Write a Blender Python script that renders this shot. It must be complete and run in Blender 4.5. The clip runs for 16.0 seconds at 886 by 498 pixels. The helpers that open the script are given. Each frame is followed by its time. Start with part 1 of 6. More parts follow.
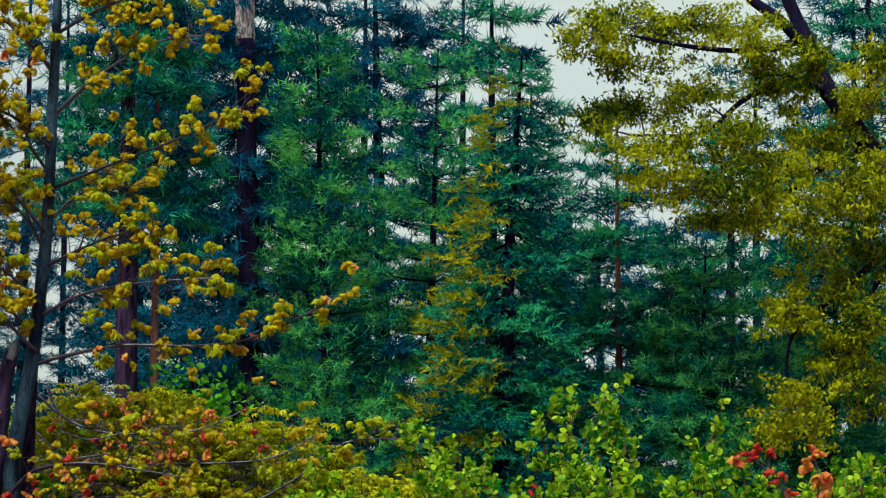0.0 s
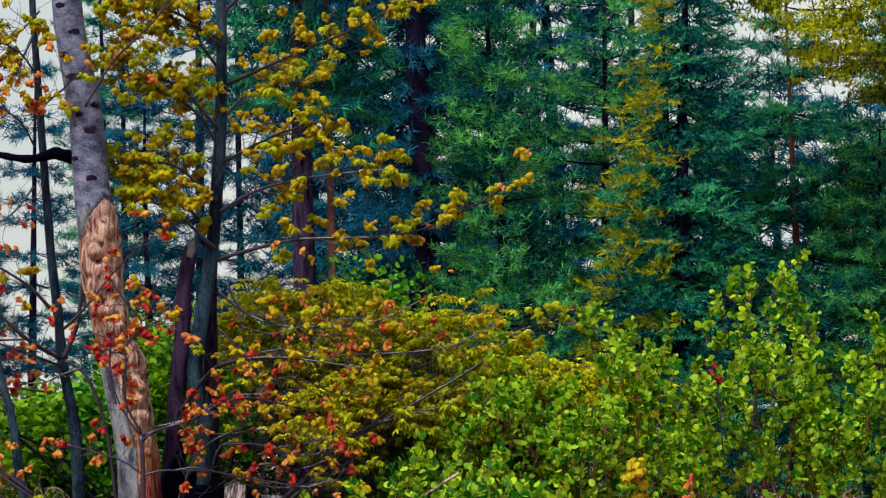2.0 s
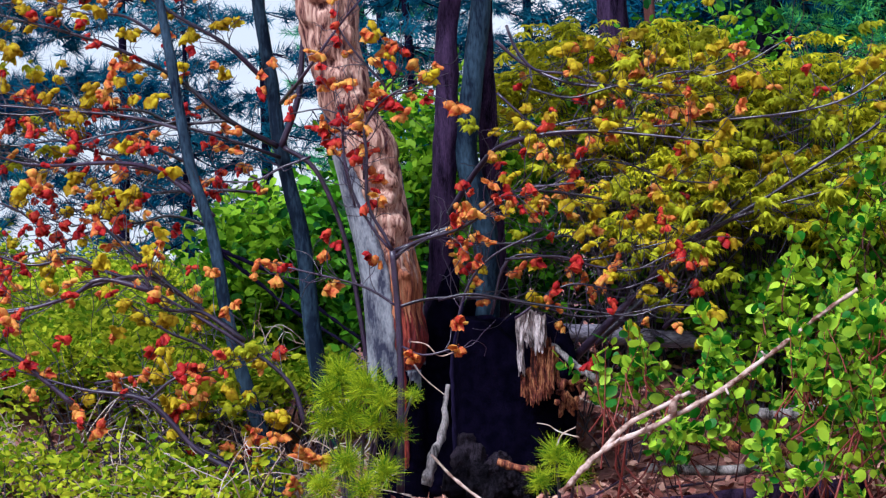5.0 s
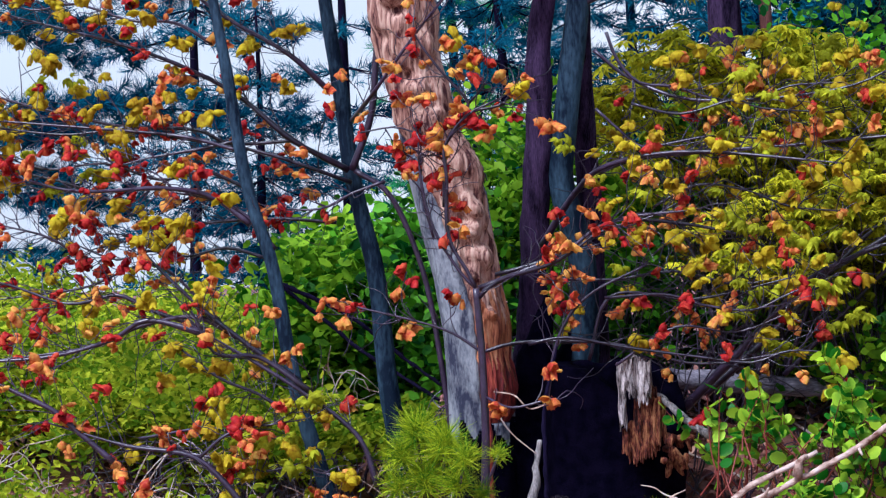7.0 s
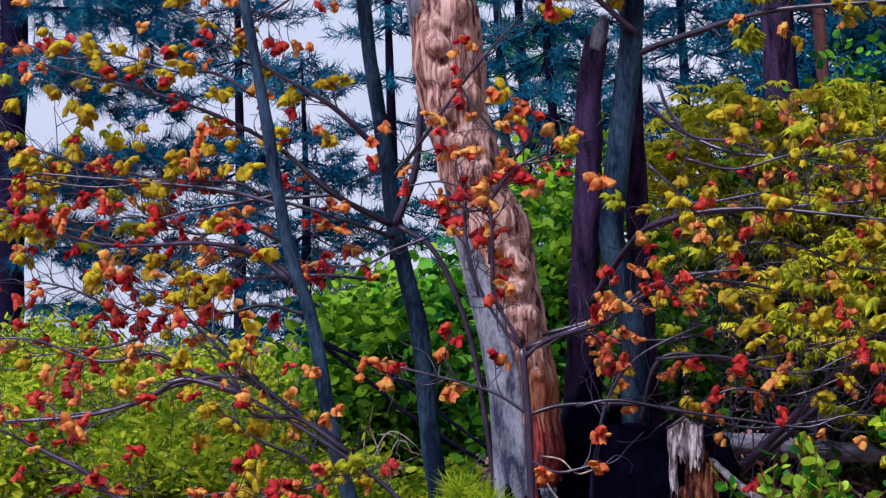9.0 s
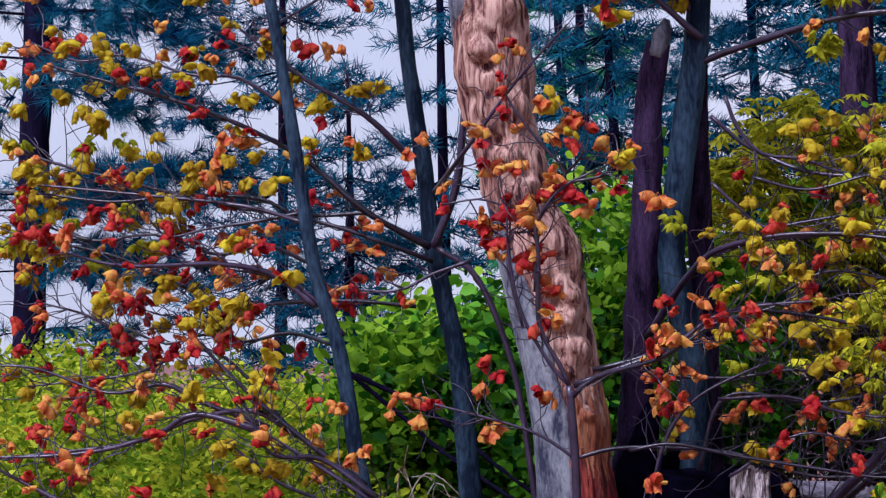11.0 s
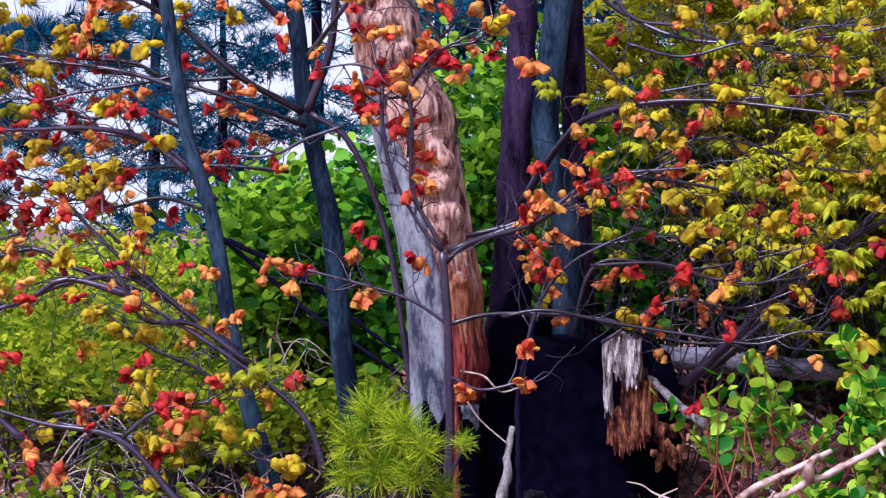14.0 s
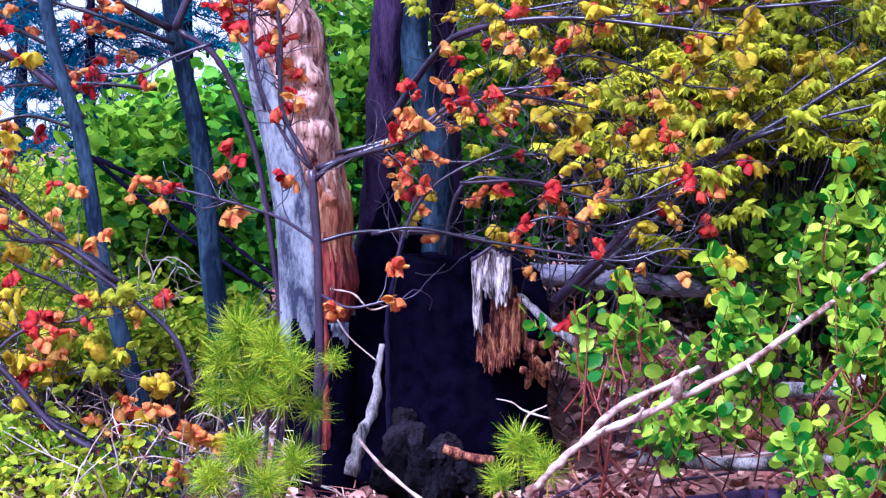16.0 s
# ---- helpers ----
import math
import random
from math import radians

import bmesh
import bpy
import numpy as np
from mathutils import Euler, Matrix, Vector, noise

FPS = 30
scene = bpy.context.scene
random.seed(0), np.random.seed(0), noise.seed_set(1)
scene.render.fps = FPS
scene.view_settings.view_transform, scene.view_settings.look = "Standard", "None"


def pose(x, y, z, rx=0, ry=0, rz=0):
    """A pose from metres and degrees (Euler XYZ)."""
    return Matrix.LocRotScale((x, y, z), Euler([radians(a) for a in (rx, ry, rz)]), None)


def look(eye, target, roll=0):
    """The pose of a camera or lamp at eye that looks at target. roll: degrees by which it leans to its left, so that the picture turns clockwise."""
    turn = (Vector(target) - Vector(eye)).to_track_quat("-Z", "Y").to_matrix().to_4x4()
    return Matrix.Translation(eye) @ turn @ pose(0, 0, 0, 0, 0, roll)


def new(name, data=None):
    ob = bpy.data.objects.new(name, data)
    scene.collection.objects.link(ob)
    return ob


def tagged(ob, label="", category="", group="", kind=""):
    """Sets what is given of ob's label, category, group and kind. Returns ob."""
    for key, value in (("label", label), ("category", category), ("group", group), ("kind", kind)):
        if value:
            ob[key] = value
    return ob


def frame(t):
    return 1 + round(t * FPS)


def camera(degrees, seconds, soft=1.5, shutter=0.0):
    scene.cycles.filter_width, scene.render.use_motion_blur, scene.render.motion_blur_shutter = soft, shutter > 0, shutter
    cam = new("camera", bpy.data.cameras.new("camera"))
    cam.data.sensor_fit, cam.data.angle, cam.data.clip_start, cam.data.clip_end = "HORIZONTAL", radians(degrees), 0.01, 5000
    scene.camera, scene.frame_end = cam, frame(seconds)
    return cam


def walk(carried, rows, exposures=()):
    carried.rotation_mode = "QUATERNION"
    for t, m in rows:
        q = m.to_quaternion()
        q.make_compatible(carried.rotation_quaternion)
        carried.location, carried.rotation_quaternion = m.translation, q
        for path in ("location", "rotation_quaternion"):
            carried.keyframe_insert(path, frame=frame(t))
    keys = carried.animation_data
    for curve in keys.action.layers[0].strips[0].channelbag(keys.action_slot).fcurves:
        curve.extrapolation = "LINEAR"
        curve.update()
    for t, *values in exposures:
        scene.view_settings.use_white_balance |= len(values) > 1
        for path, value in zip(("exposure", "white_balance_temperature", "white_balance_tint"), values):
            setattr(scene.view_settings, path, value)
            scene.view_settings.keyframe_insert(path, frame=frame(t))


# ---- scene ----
# ---- camera ----
cam = camera(16.0, 16.0, soft=1.3)
EYE = 1.53
# seconds, yaw, pitch, roll, way ahead
ROWS = [
    (0, 0, 4.3, -2.2, 0),
    (0.5, 0.982, 3.963, -1.714, -0.022),
    (1, 1.758, 3.508, -1.273, -0.024),
    (1.5, 2.444, 2.922, -0.751, -0.072),
    (2, 3.136, 2.151, -0.301, -0.045),
    (2.5, 3.582, 1.467, 0.333, 3.428),
    (3, 4.64, 0.447, 0.825, 4.997),
    (3.5, 5.818, -0.503, 1.249, 5.03),
    (4, 6.821, -1.187, 1.623, 5.571),
    (4.5, 7.741, -1.693, 1.874, 6.186),
    (4.7, 8.084, -1.832, 1.996, 6.343),
    (6.8, 10.382, -1.453, 2.207, 8.436),
    (7, 10.458, -1.323, 2.185, 8.464),
    (7.5, 10.626, -0.989, 2.143, 8.418),
    (8, 10.819, -0.708, 2.094, 8.428),
    (8.5, 11.003, -0.472, 1.98, 8.439),
    (9, 11.38, -0.277, 1.857, 8.895),
    (11.3, 12.66, 0.173, 1.108, 10.163),
    (11.5, 12.633, 0.109, 1.107, 10.158),
    (12, 12.502, -0.102, 0.987, 10.183),
    (12.5, 12.192, -0.486, 0.927, 10.189),
    (13, 11.718, -1.013, 0.897, 10.168),
    (13.5, 11.106, -1.656, 0.882, 10.174),
    (14, 10.38, -2.32, 0.859, 10.178),
    (14.5, 9.605, -2.91, 0.82, 10.186),
    (15, 8.876, -3.378, 0.819, 10.185),
    (15.5, 8.298, -3.703, 0.811, 10.19),
    (16, 8.028, -3.851, 0.821, 10.185),
]
walk(cam, [(t, pose(-0.115 * ahead, ahead, EYE, 90 + pitch, 0, yaw) @ pose(0, 0, 0, 0, 0, -roll))
           for t, yaw, pitch, roll, ahead in ROWS], exposures=[(0.0, -0.24, 6000, -8), (2.0, -0.12, 6250, 3), (3.0, 0.08, 6500, 10), (4.5, 0.26, 5450, 12), (7.0, 0.22, 5150, 13), (9.0, -0.06, 5300, 23), (12.5, -0.16, 5250, 27), (14.0, 0.42, 5250, 27), (16.0, 0.97, 4600, 31)])

# ---- world and sun: a bright overcast sky ----
world = bpy.data.worlds.new("overcast_sky")
scene.world = world
world.use_nodes = True
wn, wl = world.node_tree.nodes, world.node_tree.links
wn.clear()
sky = wn.new("ShaderNodeTexSky")
sky.sky_type, sky.sun_disc = "NISHITA", False
sky.sun_elevation, sky.sun_rotation = radians(51), radians(211)
sky.air_density, sky.dust_density = 1.0, 3.0
veil = wn.new("ShaderNodeMix")
veil.data_type, veil.blend_type = "RGBA", "MIX"
coord = wn.new("ShaderNodeTexCoord")
cloud = wn.new("ShaderNodeTexNoise")
cloud.inputs["Scale"].default_value, cloud.inputs["Detail"].default_value = 5.0, 4.0
ramp = wn.new("ShaderNodeValToRGB")
ramp.color_ramp.elements[0].position, ramp.color_ramp.elements[0].color = 0.35, (8.2, 8.25, 8.1, 1)
ramp.color_ramp.elements[1].position, ramp.color_ramp.elements[1].color = 0.62, (10.0, 9.75, 9.2, 1)
wl.new(coord.outputs["Generated"], cloud.inputs["Vector"])
wl.new(cloud.outputs["Fac"], ramp.inputs[0])
up = wn.new("ShaderNodeSeparateXYZ")
wl.new(coord.outputs["Generated"], up.inputs[0])
thin = wn.new("ShaderNodeMapRange")
thin.inputs["From Min"].default_value, thin.inputs["From Max"].default_value = 0.15, 0.8
thin.inputs["To Min"].default_value, thin.inputs["To Max"].default_value = 0.92, 0.45
wl.new(up.outputs["Z"], thin.inputs["Value"])
wl.new(thin.outputs["Result"], veil.inputs[0])
lift = wn.new("ShaderNodeMix")
lift.data_type, lift.blend_type = "RGBA", "MULTIPLY"
lift.inputs[0].default_value = 1.0
lift.inputs[7].default_value = (2.6, 2.6, 2.9, 1)
wl.new(sky.outputs[0], lift.inputs[6])
wl.new(lift.outputs[2], veil.inputs[6])
wl.new(ramp.outputs[0], veil.inputs[7])
back = wn.new("ShaderNodeBackground")
back.inputs[1].default_value = 0.088
wl.new(veil.outputs[2], back.inputs[0])
wout = wn.new("ShaderNodeOutputWorld")
wl.new(back.outputs[0], wout.inputs[0])

sun_data = bpy.data.lights.new("sun", "SUN")
sun_data.energy, sun_data.angle, sun_data.color = 4.4, radians(14), (1.0, 0.95, 0.84)
sun = new("sun", sun_data)
sun.matrix_world = look((-13, 0, 32), (0, 22, 0))


# ---- materials ----
def mat(name, dark, light, scale=6.0, rough=0.7, bump=0.3, vary="object", stretch=(1, 1, 1), through_light=0.0, spread=0.35, fine=8.0, spec=0.3, soft_edge=0.3, between=None, swirl=0.0):
    """A two-scale mottled surface from dark to light. vary: object, island or both, the pieces that differ in tone."""
    m = bpy.data.materials.new(name)
    m.use_nodes = True
    nt = m.node_tree
    n, l = nt.nodes, nt.links
    bsdf, out = n["Principled BSDF"], n["Material Output"]
    tc, mp = n.new("ShaderNodeTexCoord"), n.new("ShaderNodeMapping")
    mp.inputs["Scale"].default_value = stretch
    l.new(tc.outputs["Object"], mp.inputs[0])
    big, small = n.new("ShaderNodeTexNoise"), n.new("ShaderNodeTexNoise")
    big.inputs["Scale"].default_value, big.inputs["Detail"].default_value = scale, 5
    small.inputs["Scale"].default_value, small.inputs["Detail"].default_value = scale * fine, 4
    big.inputs["Distortion"].default_value = small.inputs["Distortion"].default_value = swirl
    l.new(mp.outputs[0], big.inputs["Vector"])
    l.new(mp.outputs[0], small.inputs["Vector"])
    if vary == "object":
        info = n.new("ShaderNodeObjectInfo")
        rnd = info.outputs["Random"]
    elif vary == "island":
        info = n.new("ShaderNodeNewGeometry")
        rnd = info.outputs["Random Per Island"]
    else:
        one, each, half = n.new("ShaderNodeObjectInfo"), n.new("ShaderNodeNewGeometry"), n.new("ShaderNodeMix")
        half.inputs[0].default_value = 0.62
        l.new(one.outputs["Random"], half.inputs[2])
        l.new(each.outputs["Random Per Island"], half.inputs[3])
        rnd = half.outputs[0]
    a1 = n.new("ShaderNodeMath"); a1.operation = "MULTIPLY_ADD"
    l.new(small.outputs["Fac"], a1.inputs[0]); a1.inputs[1].default_value = 0.5
    l.new(big.outputs["Fac"], a1.inputs[2])
    a2 = n.new("ShaderNodeMath"); a2.operation = "MULTIPLY_ADD"
    l.new(rnd, a2.inputs[0]); a2.inputs[1].default_value = spread * 2
    a3 = n.new("ShaderNodeMath"); a3.operation = "SUBTRACT"
    l.new(a1.outputs[0], a3.inputs[0]); a3.inputs[1].default_value = 0.25 + spread
    l.new(a3.outputs[0], a2.inputs[2])
    cr = n.new("ShaderNodeValToRGB")
    cr.color_ramp.elements[0].position, cr.color_ramp.elements[0].color = 0.5 - soft_edge, (*dark, 1)
    cr.color_ramp.elements[1].position, cr.color_ramp.elements[1].color = 0.5 + soft_edge, (*light, 1)
    if between:
        cr.color_ramp.elements.new(0.5).color = (*between, 1)
    l.new(a2.outputs[0], cr.inputs[0])
    l.new(cr.outputs[0], bsdf.inputs["Base Color"])
    bsdf.inputs["Roughness"].default_value = rough
    bsdf.inputs["Specular IOR Level"].default_value = spec
    if bump:
        bp = n.new("ShaderNodeBump")
        bp.inputs["Strength"].default_value, bp.inputs["Distance"].default_value = bump, 0.01
        l.new(a1.outputs[0], bp.inputs["Height"])
        l.new(bp.outputs[0], bsdf.inputs["Normal"])
    if through_light:
        tr, mix = n.new("ShaderNodeBsdfTranslucent"), n.new("ShaderNodeMixShader")
        l.new(cr.outputs[0], tr.inputs[0])
        mix.inputs[0].default_value = through_light
        l.new(bsdf.outputs[0], mix.inputs[1])
        l.new(tr.outputs[0], mix.inputs[2])
        l.new(mix.outputs[0], out.inputs[0])
    return m


SOIL = mat("needle_litter", (0.045, 0.014, 0.016), (0.34, 0.15, 0.115), 2.5, 0.9, 0.8, spread=0.0, fine=14)
LITTER = mat("dead_needles", (0.12, 0.030, 0.030), (0.56, 0.29, 0.22), 3, 0.8, 0, "island")
DEAD_LEAF = mat("dead_tan_leaf", (0.07, 0.018, 0.022), (0.58, 0.33, 0.25), 3, 0.8, 0, "island", spread=0.5, between=(0.27, 0.085, 0.06))
GREY_WOOD = mat("weathered_grey_wood", (0.022, 0.024, 0.050), (0.25, 0.26, 0.29), 4, 0.75, 0.9, stretch=(2.6, 2.6, 1.1), spread=0.03, soft_edge=0.17, swirl=0.5)
GREY_BARK = mat("pale_grey_bark", (0.028, 0.030, 0.070), (0.20, 0.205, 0.31), 6, 0.8, 1.0, stretch=(1.4, 1.4, 2.4), spread=0.05, soft_edge=0.18)
BARE_WOOD = mat("bare_tan_wood", (0.045, 0.007, 0.010), (0.48, 0.31, 0.24), 3.5, 0.65, 0.8, stretch=(7, 7, 0.9), spread=0.0, fine=3, soft_edge=0.15, between=(0.29, 0.145, 0.108), swirl=1.6)
HEART_WOOD = mat("orange_brown_heartwood", (0.09, 0.014, 0.010), (0.52, 0.27, 0.15), 5, 0.65, 0.8, stretch=(7, 7, 0.7), spread=0.0, fine=3, soft_edge=0.2, between=(0.36, 0.125, 0.055), swirl=0.8)
CRIMSON_WOOD = mat("dark_crimson_heartwood", (0.020, 0.002, 0.004), (0.34, 0.060, 0.035), 6, 0.65, 0.8, stretch=(7, 7, 0.7), spread=0.0, fine=3, soft_edge=0.2, between=(0.14, 0.012, 0.012), swirl=0.8)
PURPLE_BARK = mat("purple_brown_furrowed_bark", (0.002, 0.001, 0.006), (0.052, 0.029, 0.070), 9, 0.9, 1.0, stretch=(3, 3, 0.5), spread=0.05, soft_edge=0.2, spec=0.05)
KNOT_WOOD = mat("dark_red_scar_wood", (0.02, 0.003, 0.006), (0.14, 0.045, 0.04), 20, 0.8, 0.8, spread=0.1)
ROOT_WOOD = mat("weathered_root_wood", (0.02, 0.017, 0.018), (0.42, 0.37, 0.36), 7, 0.8, 1.0, stretch=(3, 3, 0.6), spread=0.05, soft_edge=0.2)
RED_WOOD = mat("red_rotten_wood", (0.020, 0.002, 0.003), (0.42, 0.18, 0.075), 14, 0.85, 1.0, stretch=(4, 4, 0.8), spread=0.12, soft_edge=0.17, fine=4, between=(0.16, 0.034, 0.018))
PALE_WOOD = mat("bleached_splintered_wood", (0.04, 0.022, 0.025), (0.66, 0.57, 0.56), 16, 0.85, 1.0, stretch=(4, 4, 0.7), spread=0.08, soft_edge=0.17, fine=4)
CHAR = mat("charred_wood", (0.0003, 0.0002, 0.0030), (0.0030, 0.0020, 0.0090), 18, 0.9, 0.6, spread=0.02, spec=0.02, soft_edge=0.16)
# near-black charcoal; its sparse pale specks are highlights put into the colour
CHUNK = mat("glint_specked_charcoal", (0.0004, 0.0003, 0.002), (0.16, 0.12, 0.17), 24, 0.85, 1.0, spread=0.08, spec=0.04, soft_edge=0.34, between=(0.0008, 0.0006, 0.002))
LOG_WOOD = mat("grey_log_wood", (0.035, 0.03, 0.06), (0.34, 0.31, 0.38), 4, 0.8, 0.8, stretch=(0.6, 4, 4), spread=0.05, soft_edge=0.2)
MAPLE_BARK = mat("smooth_green_grey_bark", (0.003, 0.008, 0.020), (0.042, 0.076, 0.115), 5, 0.7, 0.5, stretch=(2, 2, 0.6), spread=0.1, spec=0.1, soft_edge=0.2)
TWIG_BARK = mat("purple_grey_twig_bark", (0.001, 0.0006, 0.005), (0.040, 0.022, 0.050), 8, 0.33, 0.2, spread=0.2, spec=0.55)
FIR_BARK = mat("dark_furrowed_bark", (0.001, 0.001, 0.007), (0.014, 0.009, 0.034), 8, 0.9, 1.0, stretch=(2, 2, 0.4), spread=0.1, spec=0.06)
RED_BARK = mat("reddish_pine_bark", (0.06, 0.02, 0.02), (0.24, 0.09, 0.07), 8, 0.9, 1.0, stretch=(2, 2, 0.4), spread=0.1)
MANZ_BARK = mat("smooth_red_bark", (0.030, 0.004, 0.005), (0.19, 0.030, 0.022), 12, 0.5, 0.1)
STICK = mat("bleached_stick", (0.10, 0.035, 0.02), (0.50, 0.43, 0.42), 9, 0.75, 0.8, spread=0.12, fine=4, soft_edge=0.24, between=(0.46, 0.33, 0.27))
LEAF_RED = mat("young_red_leaf", (0.16, 0.002, 0.010), (0.60, 0.10, 0.040), 34, 0.55, 0, "both", through_light=0.35, spread=0.28, spec=0.12, soft_edge=0.26, fine=3, between=(0.44, 0.018, 0.018))
LEAF_ORANGE = mat("young_orange_leaf", (0.42, 0.035, 0.020), (0.72, 0.43, 0.075), 34, 0.55, 0, "both", through_light=0.35, spread=0.28, spec=0.15, soft_edge=0.24, fine=3, between=(0.62, 0.20, 0.045))
LEAF_YELLOW = mat("young_golden_leaf", (0.28, 0.15, 0.004), (0.68, 0.56, 0.012), 34, 0.6, 0, "both", through_light=0.4, spread=0.28, spec=0.1, soft_edge=0.26, fine=3)
LEAF_LIME = mat("young_lime_leaf", (0.22, 0.23, 0.003), (0.66, 0.68, 0.020), 34, 0.6, 0, "both", through_light=0.5, spread=0.3, spec=0.1, soft_edge=0.26, fine=3)
MANZ_LEAF = mat("manzanita_leaf", (0.025, 0.16, 0.006), (0.48, 0.67, 0.020), 2, 0.5, 0, "island", through_light=0.45, spread=0.5, spec=0.2, fine=3)
MANZ_LEAF_ONE = mat("manzanita_single_leaf", (0.018, 0.15, 0.005), (0.44, 0.66, 0.030), 0.5, 0.5, 0, "object", through_light=0.45, spread=0.5, spec=0.2, fine=3)
THICKET_LEAF = mat("yellow_green_thicket_leaf", (0.22, 0.24, 0.004), (0.82, 0.76, 0.016), 2, 0.6, 0, "island", through_light=0.5, spread=0.45, spec=0.08)
DEEP_LEAF = mat("deep_green_leaf", (0.004, 0.05, 0.005), (0.14, 0.40, 0.012), 3, 0.5, 0, "island", through_light=0.3, spread=0.5, spec=0.12)
MID_LEAF = mat("bright_green_leaf", (0.025, 0.12, 0.004), (0.32, 0.55, 0.015), 3, 0.5, 0, "island", through_light=0.5, spread=0.5, spec=0.12)
LOW_LEAF = mat("bright_low_shrub_leaf", (0.12, 0.23, 0.004), (0.56, 0.62, 0.02), 3, 0.6, 0, "island", through_light=0.5, spread=0.5, spec=0.08)
OAK_LEAF = mat("olive_spring_leaf", (0.024, 0.065, 0.003), (0.50, 0.50, 0.008), 1.6, 0.6, 0, "island", through_light=0.4, spread=0.18, soft_edge=0.18, spec=0.05)
# the mottling paints navy shade and green highlights of the crowns into the needles
NEEDLE_DEEP = mat("blue_green_needles", (0.001, 0.018, 0.075), (0.07, 0.38, 0.14), 2.6, 0.7, 0, "island", through_light=0.28, spread=0.10, spec=0.03, soft_edge=0.14, between=(0.014, 0.16, 0.125))
NEEDLE_GREEN = mat("mid_green_needles", (0.001, 0.040, 0.070), (0.19, 0.56, 0.11), 2.8, 0.7, 0, "island", through_light=0.28, spread=0.10, spec=0.03, soft_edge=0.14, between=(0.026, 0.23, 0.12))
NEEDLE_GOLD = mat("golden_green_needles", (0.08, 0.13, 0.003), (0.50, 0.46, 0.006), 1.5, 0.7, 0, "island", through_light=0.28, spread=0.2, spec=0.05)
# lifted towards blue: the haze over the far pines is mixed into this colour
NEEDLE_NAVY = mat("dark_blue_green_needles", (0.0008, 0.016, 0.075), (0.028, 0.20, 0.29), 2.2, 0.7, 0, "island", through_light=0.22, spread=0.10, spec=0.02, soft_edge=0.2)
NEEDLE_YOUNG = mat("bright_young_pine_needles", (0.03, 0.15, 0.002), (0.50, 0.58, 0.006), 9, 0.55, 0, "island", through_light=0.3, spread=0.35, spec=0.1)


# ---- building helpers ----
def mesh_of(name, verts, faces, material=None, smooth=True):
    me = bpy.data.meshes.new(name)
    me.from_pydata([tuple(v) for v in verts], [], [tuple(f) for f in faces])
    if material:
        me.materials.append(material)
    if smooth:
        me.polygons.foreach_set("use_smooth", [True] * len(me.polygons))
    me.update()
    return me


def part(name, me, parent, label="", m=None):
    """One mesh as a part of its thing."""
    ob = new(name, me)
    ob.parent = parent
    if m is not None:
        ob.matrix_local = m
    if label:
        tagged(ob, label)
    return ob


def base_at(name, label, category, at=(0, 0, 0), group="", kind=""):
    ob = new(name)
    ob.location = at
    return tagged(ob, label, category, group, kind)


def spline(pts, step):
    """A smooth line through the points, as (n, 3), with the place of each along it from 0 to 1."""
    p = np.array(pts, float)
    if len(p) == 2:
        p = np.array([p[0], (p[0] + p[1]) / 2, p[1]])
    q = np.vstack([2 * p[0] - p[1], p, 2 * p[-1] - p[-2]])
    out = []
    for i in range(len(p) - 1):
        a, b, c, d = q[i:i + 4]
        k = max(2, int(np.linalg.norm(c - b) / step))
        for s in np.arange(k) / k:
            out.append(0.5 * (2 * b + (c - a) * s + (2 * a - 5 * b + 4 * c - d) * s * s + (3 * b - a - 3 * c + d) * s ** 3))
    out.append(p[-1])
    out = np.array(out)
    run = np.concatenate([[0], np.cumsum(np.linalg.norm(np.diff(out, axis=0), axis=1))])
    return out, run / run[-1], run[-1]


def frames_along(line):
    t = np.gradient(line, axis=0)
    t /= np.linalg.norm(t, axis=1)[:, None] + 1e-9
    ref = np.array([0.0, 1.0, 0.0])
    a = np.cross(t, ref)
    bad = np.linalg.norm(a, axis=1) < 0.15
    a[bad] = np.cross(t[bad], [1.0, 0, 0])
    a /= np.linalg.norm(a, axis=1)[:, None]
    b = np.cross(a, t)
    return t, a, b


def tube(pts, radii, sides=8, step=0.05, rough=0.0, seed=0, grain=3.0, cap=True):
    """Verts and faces of a tapering limb along a smooth line through pts."""
    line, s, length = spline(pts, step)
    rad = np.interp(s, np.linspace(0, 1, len(radii)), radii)
    t, a, b = frames_along(line)
    ang = np.arange(sides) * 2 * np.pi / sides
    verts = []
    for i in range(len(line)):
        for k in range(sides):
            r = rad[i]
            d = a[i] * np.cos(ang[k]) + b[i] * np.sin(ang[k])
            if rough:
                r *= 1 + rough * noise.noise(Vector((line[i] + d * rad[i]) * grain) + Vector((seed * 7.3, 0, 0)))
            verts.append(line[i] + d * r)
    faces = []
    for i in range(len(line) - 1):
        for k in range(sides):
            k2 = (k + 1) % sides
            faces.append((i * sides + k, i * sides + k2, (i + 1) * sides + k2, (i + 1) * sides + k))
    if cap:
        faces.append(tuple(range(sides))[::-1])
        faces.append(tuple((len(line) - 1) * sides + k for k in range(sides)))
    return verts, faces


class Heap:
    """Gathers pieces into one mesh."""

    def __init__(self):
        self.v, self.f, self.n = [], [], 0

    def add(self, vf):
        v, f = vf
        self.v.extend(v)
        self.f.extend(tuple(i + self.n for i in face) for face in f)
        self.n += len(v)

    def mesh(self, name, material, smooth=True):
        return mesh_of(name, self.v, self.f, material, smooth)


